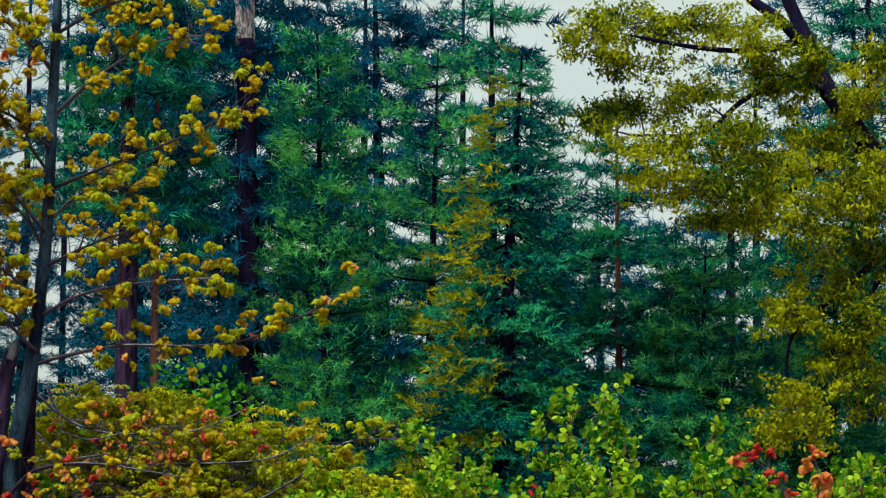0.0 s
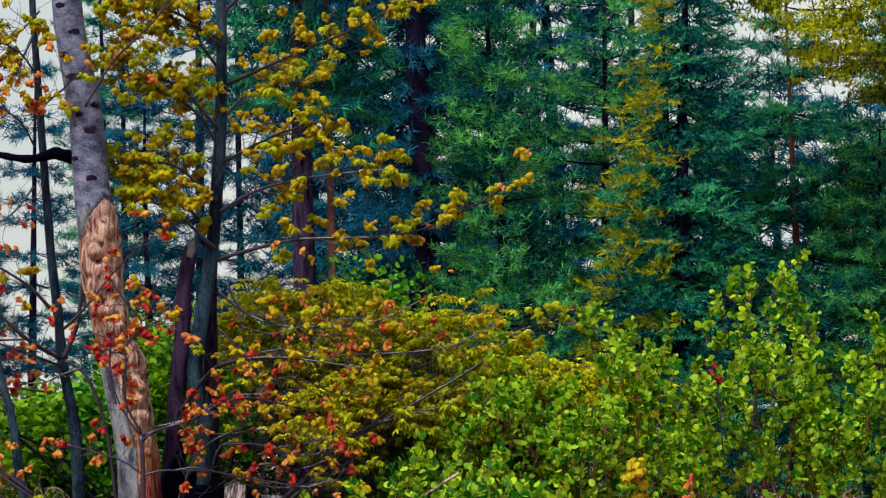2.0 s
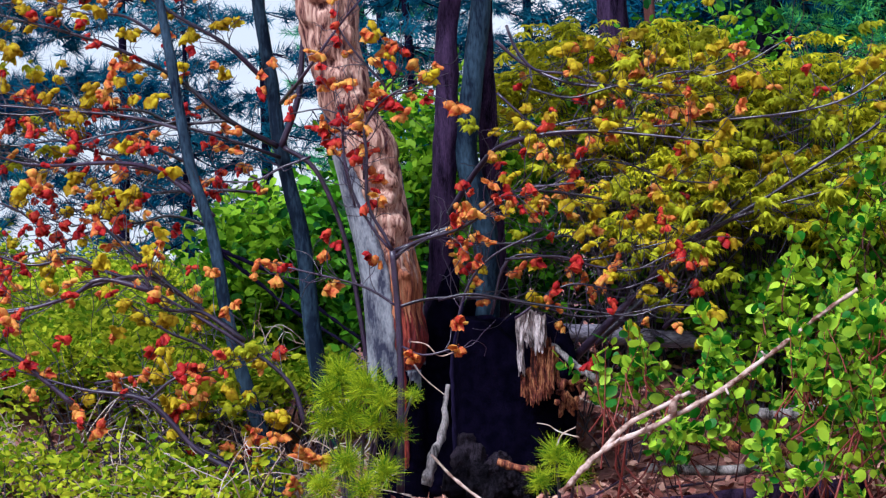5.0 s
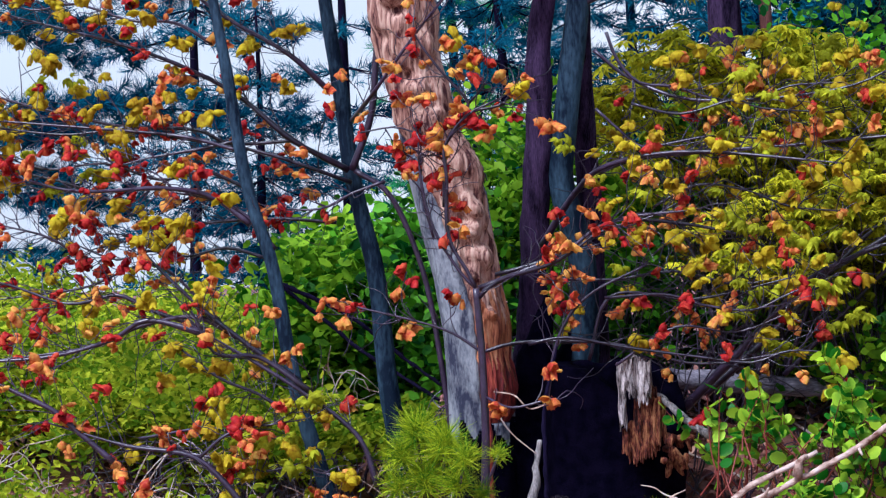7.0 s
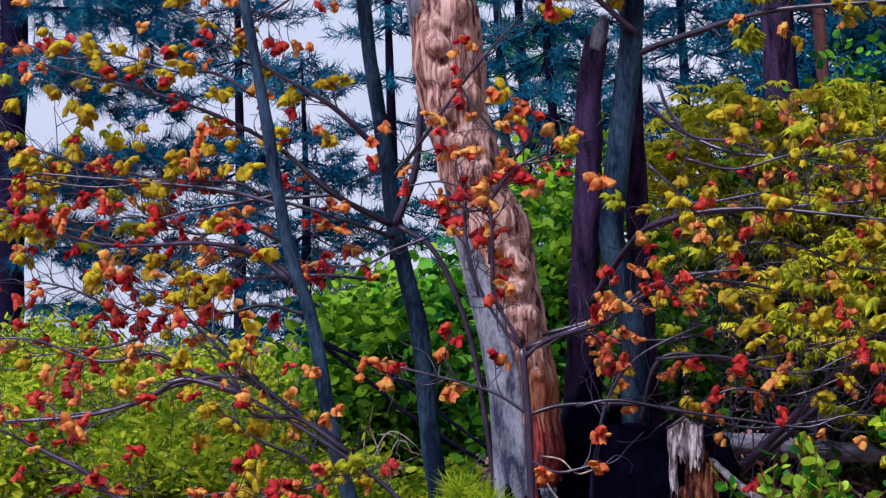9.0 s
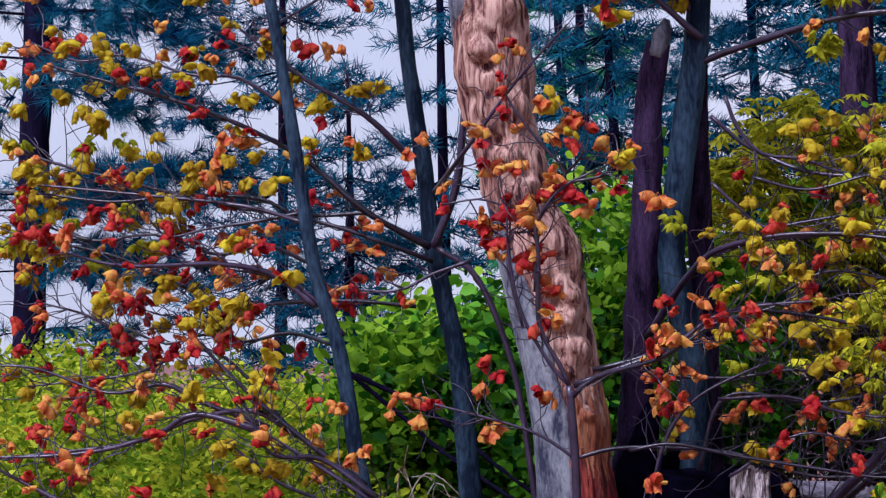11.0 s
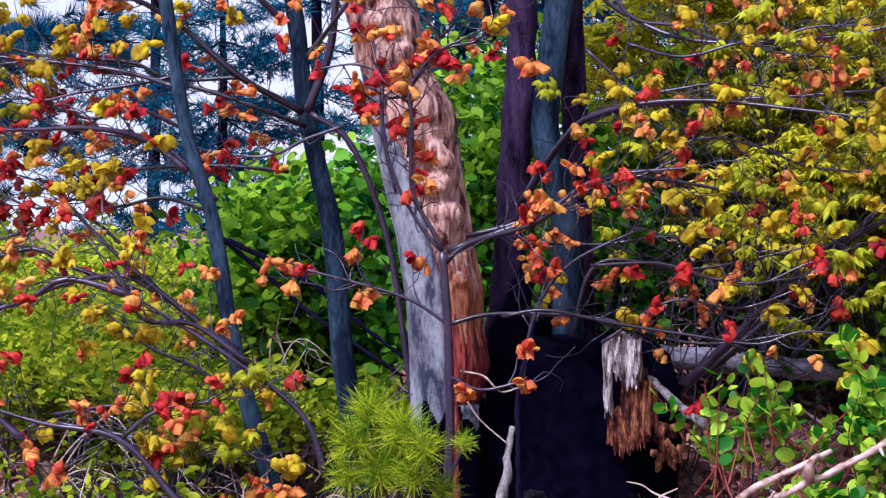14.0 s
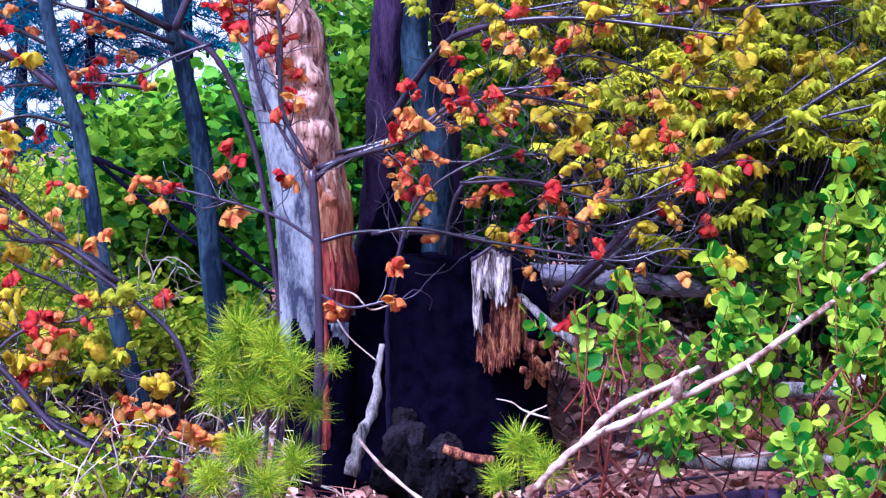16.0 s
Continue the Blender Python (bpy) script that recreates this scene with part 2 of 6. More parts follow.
def scatter_mesh(name, tv, tf, places, rots, scales, material):
    """Many copies of one small leaf or needle in one mesh. tf: faces of equal length."""
    tv, tf = np.array(tv, float), np.array(tf, int)
    n, k = len(places), len(tv)
    v = np.einsum("nij,kj->nki", rots, tv) * np.asarray(scales).reshape(n, 1, 1) + places[:, None, :]
    f = tf[None] + (np.arange(n) * k)[:, None, None]
    me = bpy.data.meshes.new(name)
    loops = tf.shape[1]
    nf = n * len(tf)
    me.vertices.add(n * k)
    me.vertices.foreach_set("co", v.reshape(-1))
    me.loops.add(nf * loops)
    me.loops.foreach_set("vertex_index", f.reshape(-1))
    me.polygons.add(nf)
    me.polygons.foreach_set("loop_start", np.arange(nf) * loops)
    me.polygons.foreach_set("use_smooth", np.ones(nf, bool))
    me.materials.append(material)
    me.update(calc_edges=True)
    return me


def turns(rng, n, tilt=0.6, axis=None):
    """n rotation matrices: any turn about z, then a tilt of about that many radians."""
    yaw, tx, ty = rng.uniform(0, 2 * np.pi, n), rng.normal(0, tilt, n), rng.normal(0, tilt, n)
    def rot(c, s, kind):
        o, z = np.ones_like(c), np.zeros_like(c)
        if kind == "z":
            m = [[c, -s, z], [s, c, z], [z, z, o]]
        elif kind == "x":
            m = [[o, z, z], [z, c, -s], [z, s, c]]
        else:
            m = [[c, z, s], [z, o, z], [-s, z, c]]
        return np.array(m).transpose(2, 0, 1)
    return rot(np.cos(tx), np.sin(tx), "x") @ rot(np.cos(ty), np.sin(ty), "y") @ rot(np.cos(yaw), np.sin(yaw), "z")


def aimed(dirs, rng):
    """Rotation matrices that send +x along each of dirs, with a random roll."""
    d = dirs / (np.linalg.norm(dirs, axis=1)[:, None] + 1e-9)
    r = rng.normal(size=d.shape)
    b = np.cross(d, r)
    b /= np.linalg.norm(b, axis=1)[:, None] + 1e-9
    c = np.cross(d, b)
    return np.stack([d, b, c], axis=2)


def ground_height(x, y):
    rise = np.clip((y - 21.9) / 1.9, 0, 1)
    fall = max(0.0, y - 27.0) * 0.0335
    return -0.24 + 0.52 * rise * rise * (3 - 2 * rise) - fall + 0.05 * math.sin(x * 1.3 + 1) * math.cos(y * 0.9) + 0.03 * math.sin(3.1 * x + y)


def ground_under(p):
    return (p[0], p[1], ground_height(p[0], p[1]) - 0.1)


OVAL = ([(0, 0, 0), (0.25, 0.26, 0.03), (0.6, 0.33, 0.04), (0.88, 0.2, 0.0), (1, 0, -0.02), (0.88, -0.2, 0.0), (0.6, -0.33, 0.04), (0.25, -0.26, 0.03), (0.5, 0, -0.04)],
        [(8, 0, 1), (8, 1, 2), (8, 2, 3), (8, 3, 4), (8, 4, 5), (8, 5, 6), (8, 6, 7), (8, 7, 0)])
ROUND = ([(x, y * 1.12, z) for x, y, z in OVAL[0]], OVAL[1])
HEX = ([(0, 0, 0), (0.28, 0.29, 0.035), (0.74, 0.28, 0.03), (1, 0, -0.03), (0.74, -0.28, 0.03), (0.28, -0.29, 0.035)], [(0, 1, 2, 3), (0, 3, 4, 5)])
LEAFLET = ([(0, 0, 0), (0.35, 0.24, 0.05), (0.75, 0.19, 0.02), (1, 0, -0.08), (0.75, -0.19, 0.02), (0.35, -0.24, 0.05)], [(0, 1, 2, 3), (0, 3, 4, 5)])
UMBRELLA = ([(math.cos(a) * r - math.sin(a) * w, math.sin(a) * r + math.cos(a) * w, z) for a in (0.2, 1.1, 2.0, 2.9, 3.8, 4.7, 5.6) for r, w, z in ((0, 0, 0), (0.55, 0.22, -0.16), (1.05, 0, -0.62), (0.55, -0.22, -0.16))],
            [t for k in range(7) for t in ((4 * k, 4 * k + 1, 4 * k + 2), (4 * k, 4 * k + 2, 4 * k + 3))])
BLADE = ([(0, 0, 0), (0.5, 0.2, 0.05), (1, 0, -0.08), (0.5, -0.2, 0.05)], [(0, 1, 2), (0, 2, 3)])


def drooping_leaf(width, height, seed, fingers=0.15):
    """A young lobed leaf that hangs like a half-open umbrella, rounded over the top and puckered along its veins."""
    rng = random.Random(seed)
    lobes, segs, rings = 5, 10, 3
    v, f = [Vector((0, 0, 0))], []
    lean_, flat, shear = rng.uniform(0, 6.28), rng.uniform(0.5, 0.9), rng.uniform(0.2, 0.8)
    for j in range(1, rings + 1):
        u = j / rings
        for k in range(segs):
            a = 2 * math.pi * k / segs
            wave = math.cos(lobes * a)
            r = width * 0.5 * math.sin(u * 1.85) ** 0.65 * (1 + 0.10 * wave * u + (0.5 * max(0.0, fingers - 0.15)) * wave * u + rng.uniform(-0.14, 0.14) * u)
            z = -height * (1 - math.cos(1.55 * u) + (fingers * wave if j == rings else 0.05 * wave) + rng.uniform(-0.13, 0.13) * u)
            v.append(Vector((r * math.cos(a) * flat + shear * z * math.cos(lean_), r * math.sin(a) + shear * z * math.sin(lean_), z)))
    for k in range(segs):
        f.append((0, 1 + k, 1 + (k + 1) % segs))
    for j in range(rings - 1):
        o = 1 + j * segs
        for k in range(segs):
            k2 = (k + 1) % segs
            f.append((o + k, o + segs + k, o + segs + k2, o + k2))
    return v, f


def tuft_mesh(name, material, leaves, width, height, spread, tilt, seed, fingers):
    """A tuft of young leaves from one bud, with their stalks."""
    rng = random.Random(seed)
    h = Heap()
    for k in range(leaves):
        g = rng.uniform(0.7, 1.2)
        v, f = drooping_leaf(width * g, height * g * rng.uniform(0.85, 1.15), seed * 31 + k, fingers)
        turn = Euler((rng.gauss(0, tilt), rng.gauss(0, tilt), rng.uniform(0, 6.28))).to_matrix()
        a = 2 * math.pi * k / leaves + rng.uniform(-0.6, 0.6)
        off = Vector((math.cos(a), math.sin(a), 0)) * spread * rng.uniform(0.4, 1.1) + Vector((0, 0, rng.uniform(-0.4, 0.25) * height))
        h.add(([turn @ p + off for p in v], f))
        h.add(([Vector((-0.001, 0, 0.01)), Vector((0.001, 0, 0.01)), off + Vector((0.001, 0, 0)), off - Vector((0.001, 0, 0)), Vector((0, 0.001, 0.01)), off + Vector((0, 0.001, 0))], [(0, 1, 2, 3), (0, 4, 5, 3), (1, 4, 5, 2)]))
    return h.mesh(name, material)


CLUSTERS = {}
for key, material, leaves, width, height, spread, tilt, fingers in (("r", LEAF_RED, 4, 0.036, 0.030, 0.014, 0.55, 0.04), ("o", LEAF_ORANGE, 4, 0.037, 0.031, 0.016, 0.55, 0.05),
                                                           ("y", LEAF_YELLOW, 5, 0.043, 0.034, 0.026, 0.5, 0.09), ("l", LEAF_LIME, 6, 0.050, 0.030, 0.044, 0.45, 0.38)):
    CLUSTERS[key] = [tuft_mesh("leaf_tuft", material, leaves + (k % 3) - 1, width, height, spread, tilt, 10 + k, fingers) for k in range(6)]


class Maple:
    """A young maple: stems and limbs with fine twigs, and tufts of new leaves at their ends."""

    def __init__(self, label, seed, group="maple clump"):
        self.rng = np.random.default_rng(seed)
        self.root = base_at("maple_tree", label, "tree", group=group)
        self.count, self.seed = 0, seed

    def stem(self, pts, r0, r1, material=MAPLE_BARK):
        part("stem", mesh_of("stem", *tube(pts, (r0, 0.55 * r0 + 0.45 * r1, 0.25 * r0 + 0.75 * r1, r1), 12, 0.04, 0.12, self.seed, 6), material), self.root)

    def tuft(self, at, mix, scale, branch):
        key = self.rng.choice(list(mix))
        me = CLUSTERS[key][self.rng.integers(6)]
        m = pose(*at, self.rng.normal(0, 14), self.rng.normal(0, 14), self.rng.uniform(0, 360)) @ Matrix.Scale(scale * self.rng.uniform(0.7, 1.2), 4)
        part("leaf_tuft", me, branch, m=m)
        self.count += 1

    def shoot(self, h, p0, d, length, r, steps=5, bend=0.26, rise=0.10):
        """A thin sinuous twig from p0 along d, its tip rising; the points it passes."""
        rng, line = self.rng, [np.array(p0, float)]
        d = d / np.linalg.norm(d)
        for k in range(steps):
            d = d + rng.normal(0, bend, 3) + np.array([0, 0, rise])
            d /= np.linalg.norm(d)
            line.append(line[-1] + d * length / steps)
        h.add(tube(line, (r, 0.0013), 4, 0.06, 0.15, self.seed, 30, cap=False))
        return line, d

    def limb(self, pts, r0, r1, mix="roy", twigs=9, reach=0.3, lift=0.2, start=0.15, tufts=2, scale=1.0, skip=0.12):
        """One limb with its twigs; mix: the colours of its tufts; reach: the twigs' length."""
        h = Heap()
        h.add(tube(pts, (r0 * 1.05, r1), 8, 0.04, 0.25, self.seed, 9))
        line, s, length = spline(pts, 0.03)
        t, a, b = frames_along(line)
        rng, buds, sign = self.rng, [], 1
        for k in range(twigs):
            u = start + (1 - start) * (k + rng.uniform(0.1, 0.9)) / twigs
            i = min(int(np.searchsorted(s, u)), len(line) - 1)
            sign = -sign
            d = t[i] * rng.uniform(0.5, 1.2) + (a[i] * rng.uniform(0.3, 1.0) + b[i] * rng.uniform(-0.6, 0.6)) * sign + np.array([0, 0, lift])
            lg = reach * rng.uniform(0.4, 1.2)
            way, tip = self.shoot(h, line[i], d, lg, max(0.0030, r1 * 0.75))
            buds.append(way[-1])
            for j in range(tufts - 1):
                q = way[int(rng.integers(2, 5))]
                side = np.cross(tip, rng.normal(0, 1, 3))
                sub, _ = self.shoot(h, q, tip * 0.6 + side / (np.linalg.norm(side) + 1e-6), lg * rng.uniform(0.25, 0.5), 0.0024, 3)
                buds.append(sub[-1])
            for j in range(2):
                self.shoot(h, line[i], t[i] + rng.normal(0, 0.8, 3), reach * rng.uniform(0.4, 1.5), 0.0024, 6, 0.30, 0.03)
        buds.append(line[-1])
        branch = part("branch", h.mesh("branch", TWIG_BARK), self.root)
        for e in buds:
            if rng.random() > skip:
                self.tuft(e, mix, scale, branch)


# ---- ground ----
def build_ground():
    xs = np.concatenate([[-2500, -600, -150, -60, -30, -16], np.arange(-10, 6.01, 0.16), [10, 20, 40, 100, 500, 2500]])
    ys = np.concatenate([[-2500, -500, -100, -30, -8], np.arange(-4, 16, 1.0), np.arange(16, 30.01, 0.16), [33, 38, 45, 60, 120, 500, 3000]])
    verts = [(x, y, ground_height(x, y) + (0.025 * noise.noise(Vector((x * 3, y * 3, 0))) if abs(x) < 11 else 0)) for y in ys for x in xs]
    nx = len(xs)
    faces = [(j * nx + i, j * nx + i + 1, (j + 1) * nx + i + 1, (j + 1) * nx + i) for j in range(len(ys) - 1) for i in range(nx - 1)]
    g = new("ground", mesh_of("ground", verts, faces, SOIL))
    tagged(g, "forest floor of reddish-brown needle litter and soil", "ground", kind="structure")


build_ground()


# ---- the dead leaning snag ----
def build_snag():
    root = base_at("dead_snag", "leaning dead trunk, grey bark above and bare tan wood below", "dead tree")
    heights = (-0.36, 0.50, 0.85, 1.07, 1.29, 1.45, 1.52, 1.65, 1.85, 2.02, 2.20, 2.40, 2.80, 3.33, 3.94, 4.60, 5.20)
    offsets = (-3.355, -3.360, -3.370, -3.402, -3.445, -3.470, -3.492, -3.532, -3.573, -3.617, -3.640, -3.660, -3.721, -3.768, -3.894, -3.960, -4.006)
    widths = (0.14, 0.145, 0.150, 0.147, 0.156, 0.163, 0.158, 0.136, 0.136, 0.132, 0.150, 0.153, 0.130, 0.122, 0.110, 0.097, 0.09)

    # swellings (plus) and hollows (minus) of old branch scars: height, degrees east of south, depth, width
    scars = ((1.40, 42, 0.034, 0.045), (1.345, 22, -0.030, 0.028), (1.35, 55, 0.030, 0.05), (1.28, 34, 0.030, 0.040), (1.23, 12, -0.026, 0.03), (1.17, 43, 0.042, 0.05), (1.10, 20, 0.028, 0.035), (1.06, 48, -0.028, 0.028),
             (0.92, 38, 0.026, 0.022), (1.52, 48, -0.030, 0.020), (1.60, 70, 0.035, 0.09), (2.33, -5, 0.035, 0.045), (2.27, 0, -0.034, 0.03), (2.38, 12, -0.028, 0.028), (1.975, -5, -0.038, 0.035), (1.92, 8, 0.028, 0.045),
             (1.845, 27, -0.030, 0.024), (1.80, 30, 0.030, 0.04), (1.75, 8, 0.032, 0.05), (1.69, -15, -0.026, 0.03), (2.10, 35, 0.028, 0.06), (2.15, -30, -0.028, 0.035), (2.50, 40, 0.030, 0.06), (2.47, -25, -0.026, 0.03))

    def edges(z):
        """Where the bare wood begins and ends, in degrees east of south."""
        wob = 14 * noise.noise(Vector((0, 0, z * 5))) + 6 * noise.noise(Vector((3, 0, z * 17)))
        return np.interp(z, (0.4, 0.96, 1.16, 1.36, 1.60, 1.80, 2.42, 2.58, 2.74), (4, 0, -6, -14, -38, -86, -80, -20, 42)) + wob, np.interp(z, (0.4, 2.5, 2.65, 2.74), (98, 104, 95, 55)) + wob * 0.6

    def skin(z, deg, inset, carved):
        d = Vector((math.sin(radians(deg)), -math.cos(radians(deg)), 0))
        c = Vector((np.interp(z, heights, offsets), 22.2, z))
        w = np.interp(z, heights, widths)
        q = c + d * w
        r = w * (1 + 0.05 * noise.noise(Vector((q.x * 5, q.y * 5, z * 2.2)))) - inset
        if carved:
            swirl = 0.5 * noise.noise(Vector((q.x * 5, q.y * 5, z * 4)))
            r += 0.018 * noise.noise(Vector((q.x * 9, q.y * 9, z * 6)))
            r -= 0.016 * abs(noise.noise(Vector((q.x * 26 + swirl * 6, q.y * 26, z * 2.4)))) ** 0.6
            r += 0.005 * noise.noise(Vector((q.x * 60 + swirl * 12, q.y * 60, z * 7)))
            for sz, sdeg, depth, size in scars:
                off = (z - sz) / size
                if abs(off) < 2.6:
                    turn = radians((deg - sdeg + 180) % 360 - 180) * w / size
                    r += depth * math.exp(-off * off - turn * turn)
                    # a puckered ring round each swelling
                    if depth > 0:
                        r -= 0.35 * depth * math.exp(-((math.hypot(off, turn) - 1.5) / 0.35) ** 2)
        return c + d * r

    def sheet(rows, cols, at):
        v = [at(j, k) for j in range(rows) for k in range(cols)]
        return v, [(j * cols + k, j * cols + k + 1, (j + 1) * cols + k + 1, (j + 1) * cols + k) for j in range(rows - 1) for k in range(cols - 1)]

    # the grey trunk all round, sunk where the bare wood lies over it
    def trunk_skin(z, deg):
        lo_, hi_ = edges(z)
        under = max(0.0, min(1.0, (deg - lo_ - 4) / 10, (hi_ - 4 - deg) / 10)) if 0.44 < z < 2.72 else 0.0
        return skin(z, deg, 0.045 * under, False)

    zs = np.concatenate([np.arange(-0.36, 0.70, 0.012), np.arange(0.70, 5.2, 0.03)])
    v, f = sheet(len(zs), 121, lambda j, k: trunk_skin(zs[j], -180 + 3 * k))
    kind = {"char": [], "grey": [], "bark": []}
    for fc in f:
        z = v[fc[0]].z + 0.16 * noise.noise(Vector((v[fc[0]].x * 16, v[fc[0]].y * 16, v[fc[0]].z * 4)))
        kind["char" if z < 0.40 else "grey" if z < 2.62 else "bark"].append(fc)
    part("trunk", mesh_of("trunk", v, kind["grey"], GREY_WOOD), root, "smooth weathered grey wood")
    part("trunk", mesh_of("trunk", v, kind["bark"], GREY_BARK), root, "pale grey bark with dark knots")
    part("burnt_foot", mesh_of("burnt_foot", v, kind["char"], CHAR), root, "charred black foot")
    # the bare wood, a carved sheet with ragged edges
    zs2 = np.arange(0.40, 2.74, 0.013)

    def bare_skin(j, k):
        z, w = zs2[j], k / 71
        lo_, hi_ = edges(z)
        edge = min(1.0, min(w, 1 - w) * 10, (z - 0.40) * 12, (2.74 - z) * 12)
        return skin(z, lo_ + (hi_ - lo_) * w, 0.030 - 0.042 * edge, True)

    v, f = sheet(len(zs2), 72, bare_skin)
    kind = {"tan": [], "orange": [], "red": []}
    for fc in f:
        z = v[fc[0]].z + 0.22 * noise.noise(Vector((fc[0] % 72 * 0.16, 0, v[fc[0]].z * 1.5)))
        kind["tan" if z > 0.98 else "orange" if z > 0.70 else "red"].append(fc)
    part("bare_wood", mesh_of("bare_wood", v, kind["tan"], BARE_WOOD), root, "knobbly bare tan wood without bark")
    part("heartwood", mesh_of("heartwood", v, kind["orange"], HEART_WOOD), root, "orange-brown exposed heartwood")
    part("heartwood", mesh_of("heartwood", v, kind["red"], CRIMSON_WOOD), root, "dark crimson heartwood near the burnt foot")
    # a sliver of sound wood left in the burnt foot
    v, f = sheet(40, 12, lambda j, k: skin(-0.05 + 0.014 * j, 10 + 1.7 * k + 10 * noise.noise(Vector((0, 0, j * 0.3))), 0.03 - 0.04 * min(1.0, min(k, 11 - k) * 0.5), True))
    part("sliver", mesh_of("sliver", v, f, CRIMSON_WOOD), root, "dark red sliver of unburnt wood")
    # dark scars in the grey bark and creases in the bare wood
    for q, (z, deg, size, material, sink) in enumerate((
            (3.20, 20, 0.035, PURPLE_BARK, 0), (3.58, -10, 0.04, PURPLE_BARK, 0), (3.90, 25, 0.03, PURPLE_BARK, 0), (4.25, 0, 0.035, PURPLE_BARK, 0), (4.67, -15, 0.04, PURPLE_BARK, 0), (3.00, -45, 0.03, PURPLE_BARK, 0), (2.86, 10, 0.03, PURPLE_BARK, 0), (3.38, 45, 0.03, PURPLE_BARK, 0),
            (3.74, -40, 0.035, PURPLE_BARK, 0), (4.09, -20, 0.03, PURPLE_BARK, 0), (4.41, 40, 0.03, PURPLE_BARK, 0), (4.80, 10, 0.03, PURPLE_BARK, 0), (3.31, -15, 0.025, PURPLE_BARK, 0),
            (1.52, 48, 0.012, KNOT_WOOD, 1), (2.27, 0, 0.022, KNOT_WOOD, 1), (1.975, -5, 0.028, KNOT_WOOD, 1), (1.345, 22, 0.016, KNOT_WOOD, 1), (1.845, 27, 0.014, KNOT_WOOD, 1), (2.47, -25, 0.018, KNOT_WOOD, 1))):
        bm = bmesh.new()
        bmesh.ops.create_icosphere(bm, subdivisions=2, radius=1)
        for vert in bm.verts:
            vert.co *= 1 + 0.6 * noise.noise(vert.co * 1.8 + Vector((q * 5.3, 0, 0)))
        me = bpy.data.meshes.new("knot")
        bm.to_mesh(me)
        bm.free()
        me.materials.append(material)
        part("knot", me, root, "dark branch scar", Matrix.Translation(skin(z, deg, 0.002, bool(sink))) @ Euler((0, 0, radians(deg))).to_matrix().to_4x4() @ Matrix.Diagonal((size * 1.3, 0.010, size * 0.7, 1)))
    part("stub", mesh_of("stub", *tube([(-3.875, 22.2, 3.015), (-3.979, 22.1, 3.032), (-4.142, 22, 2.985), (-4.414, 21.95, 3.021), (-4.686, 21.9, 3.058)], (0.055, 0.034, 0.026, 0.024, 0.02), 10, 0.03, 0.5, 4, 14), CHAR), root, "blackened dead branch stub")


build_snag()


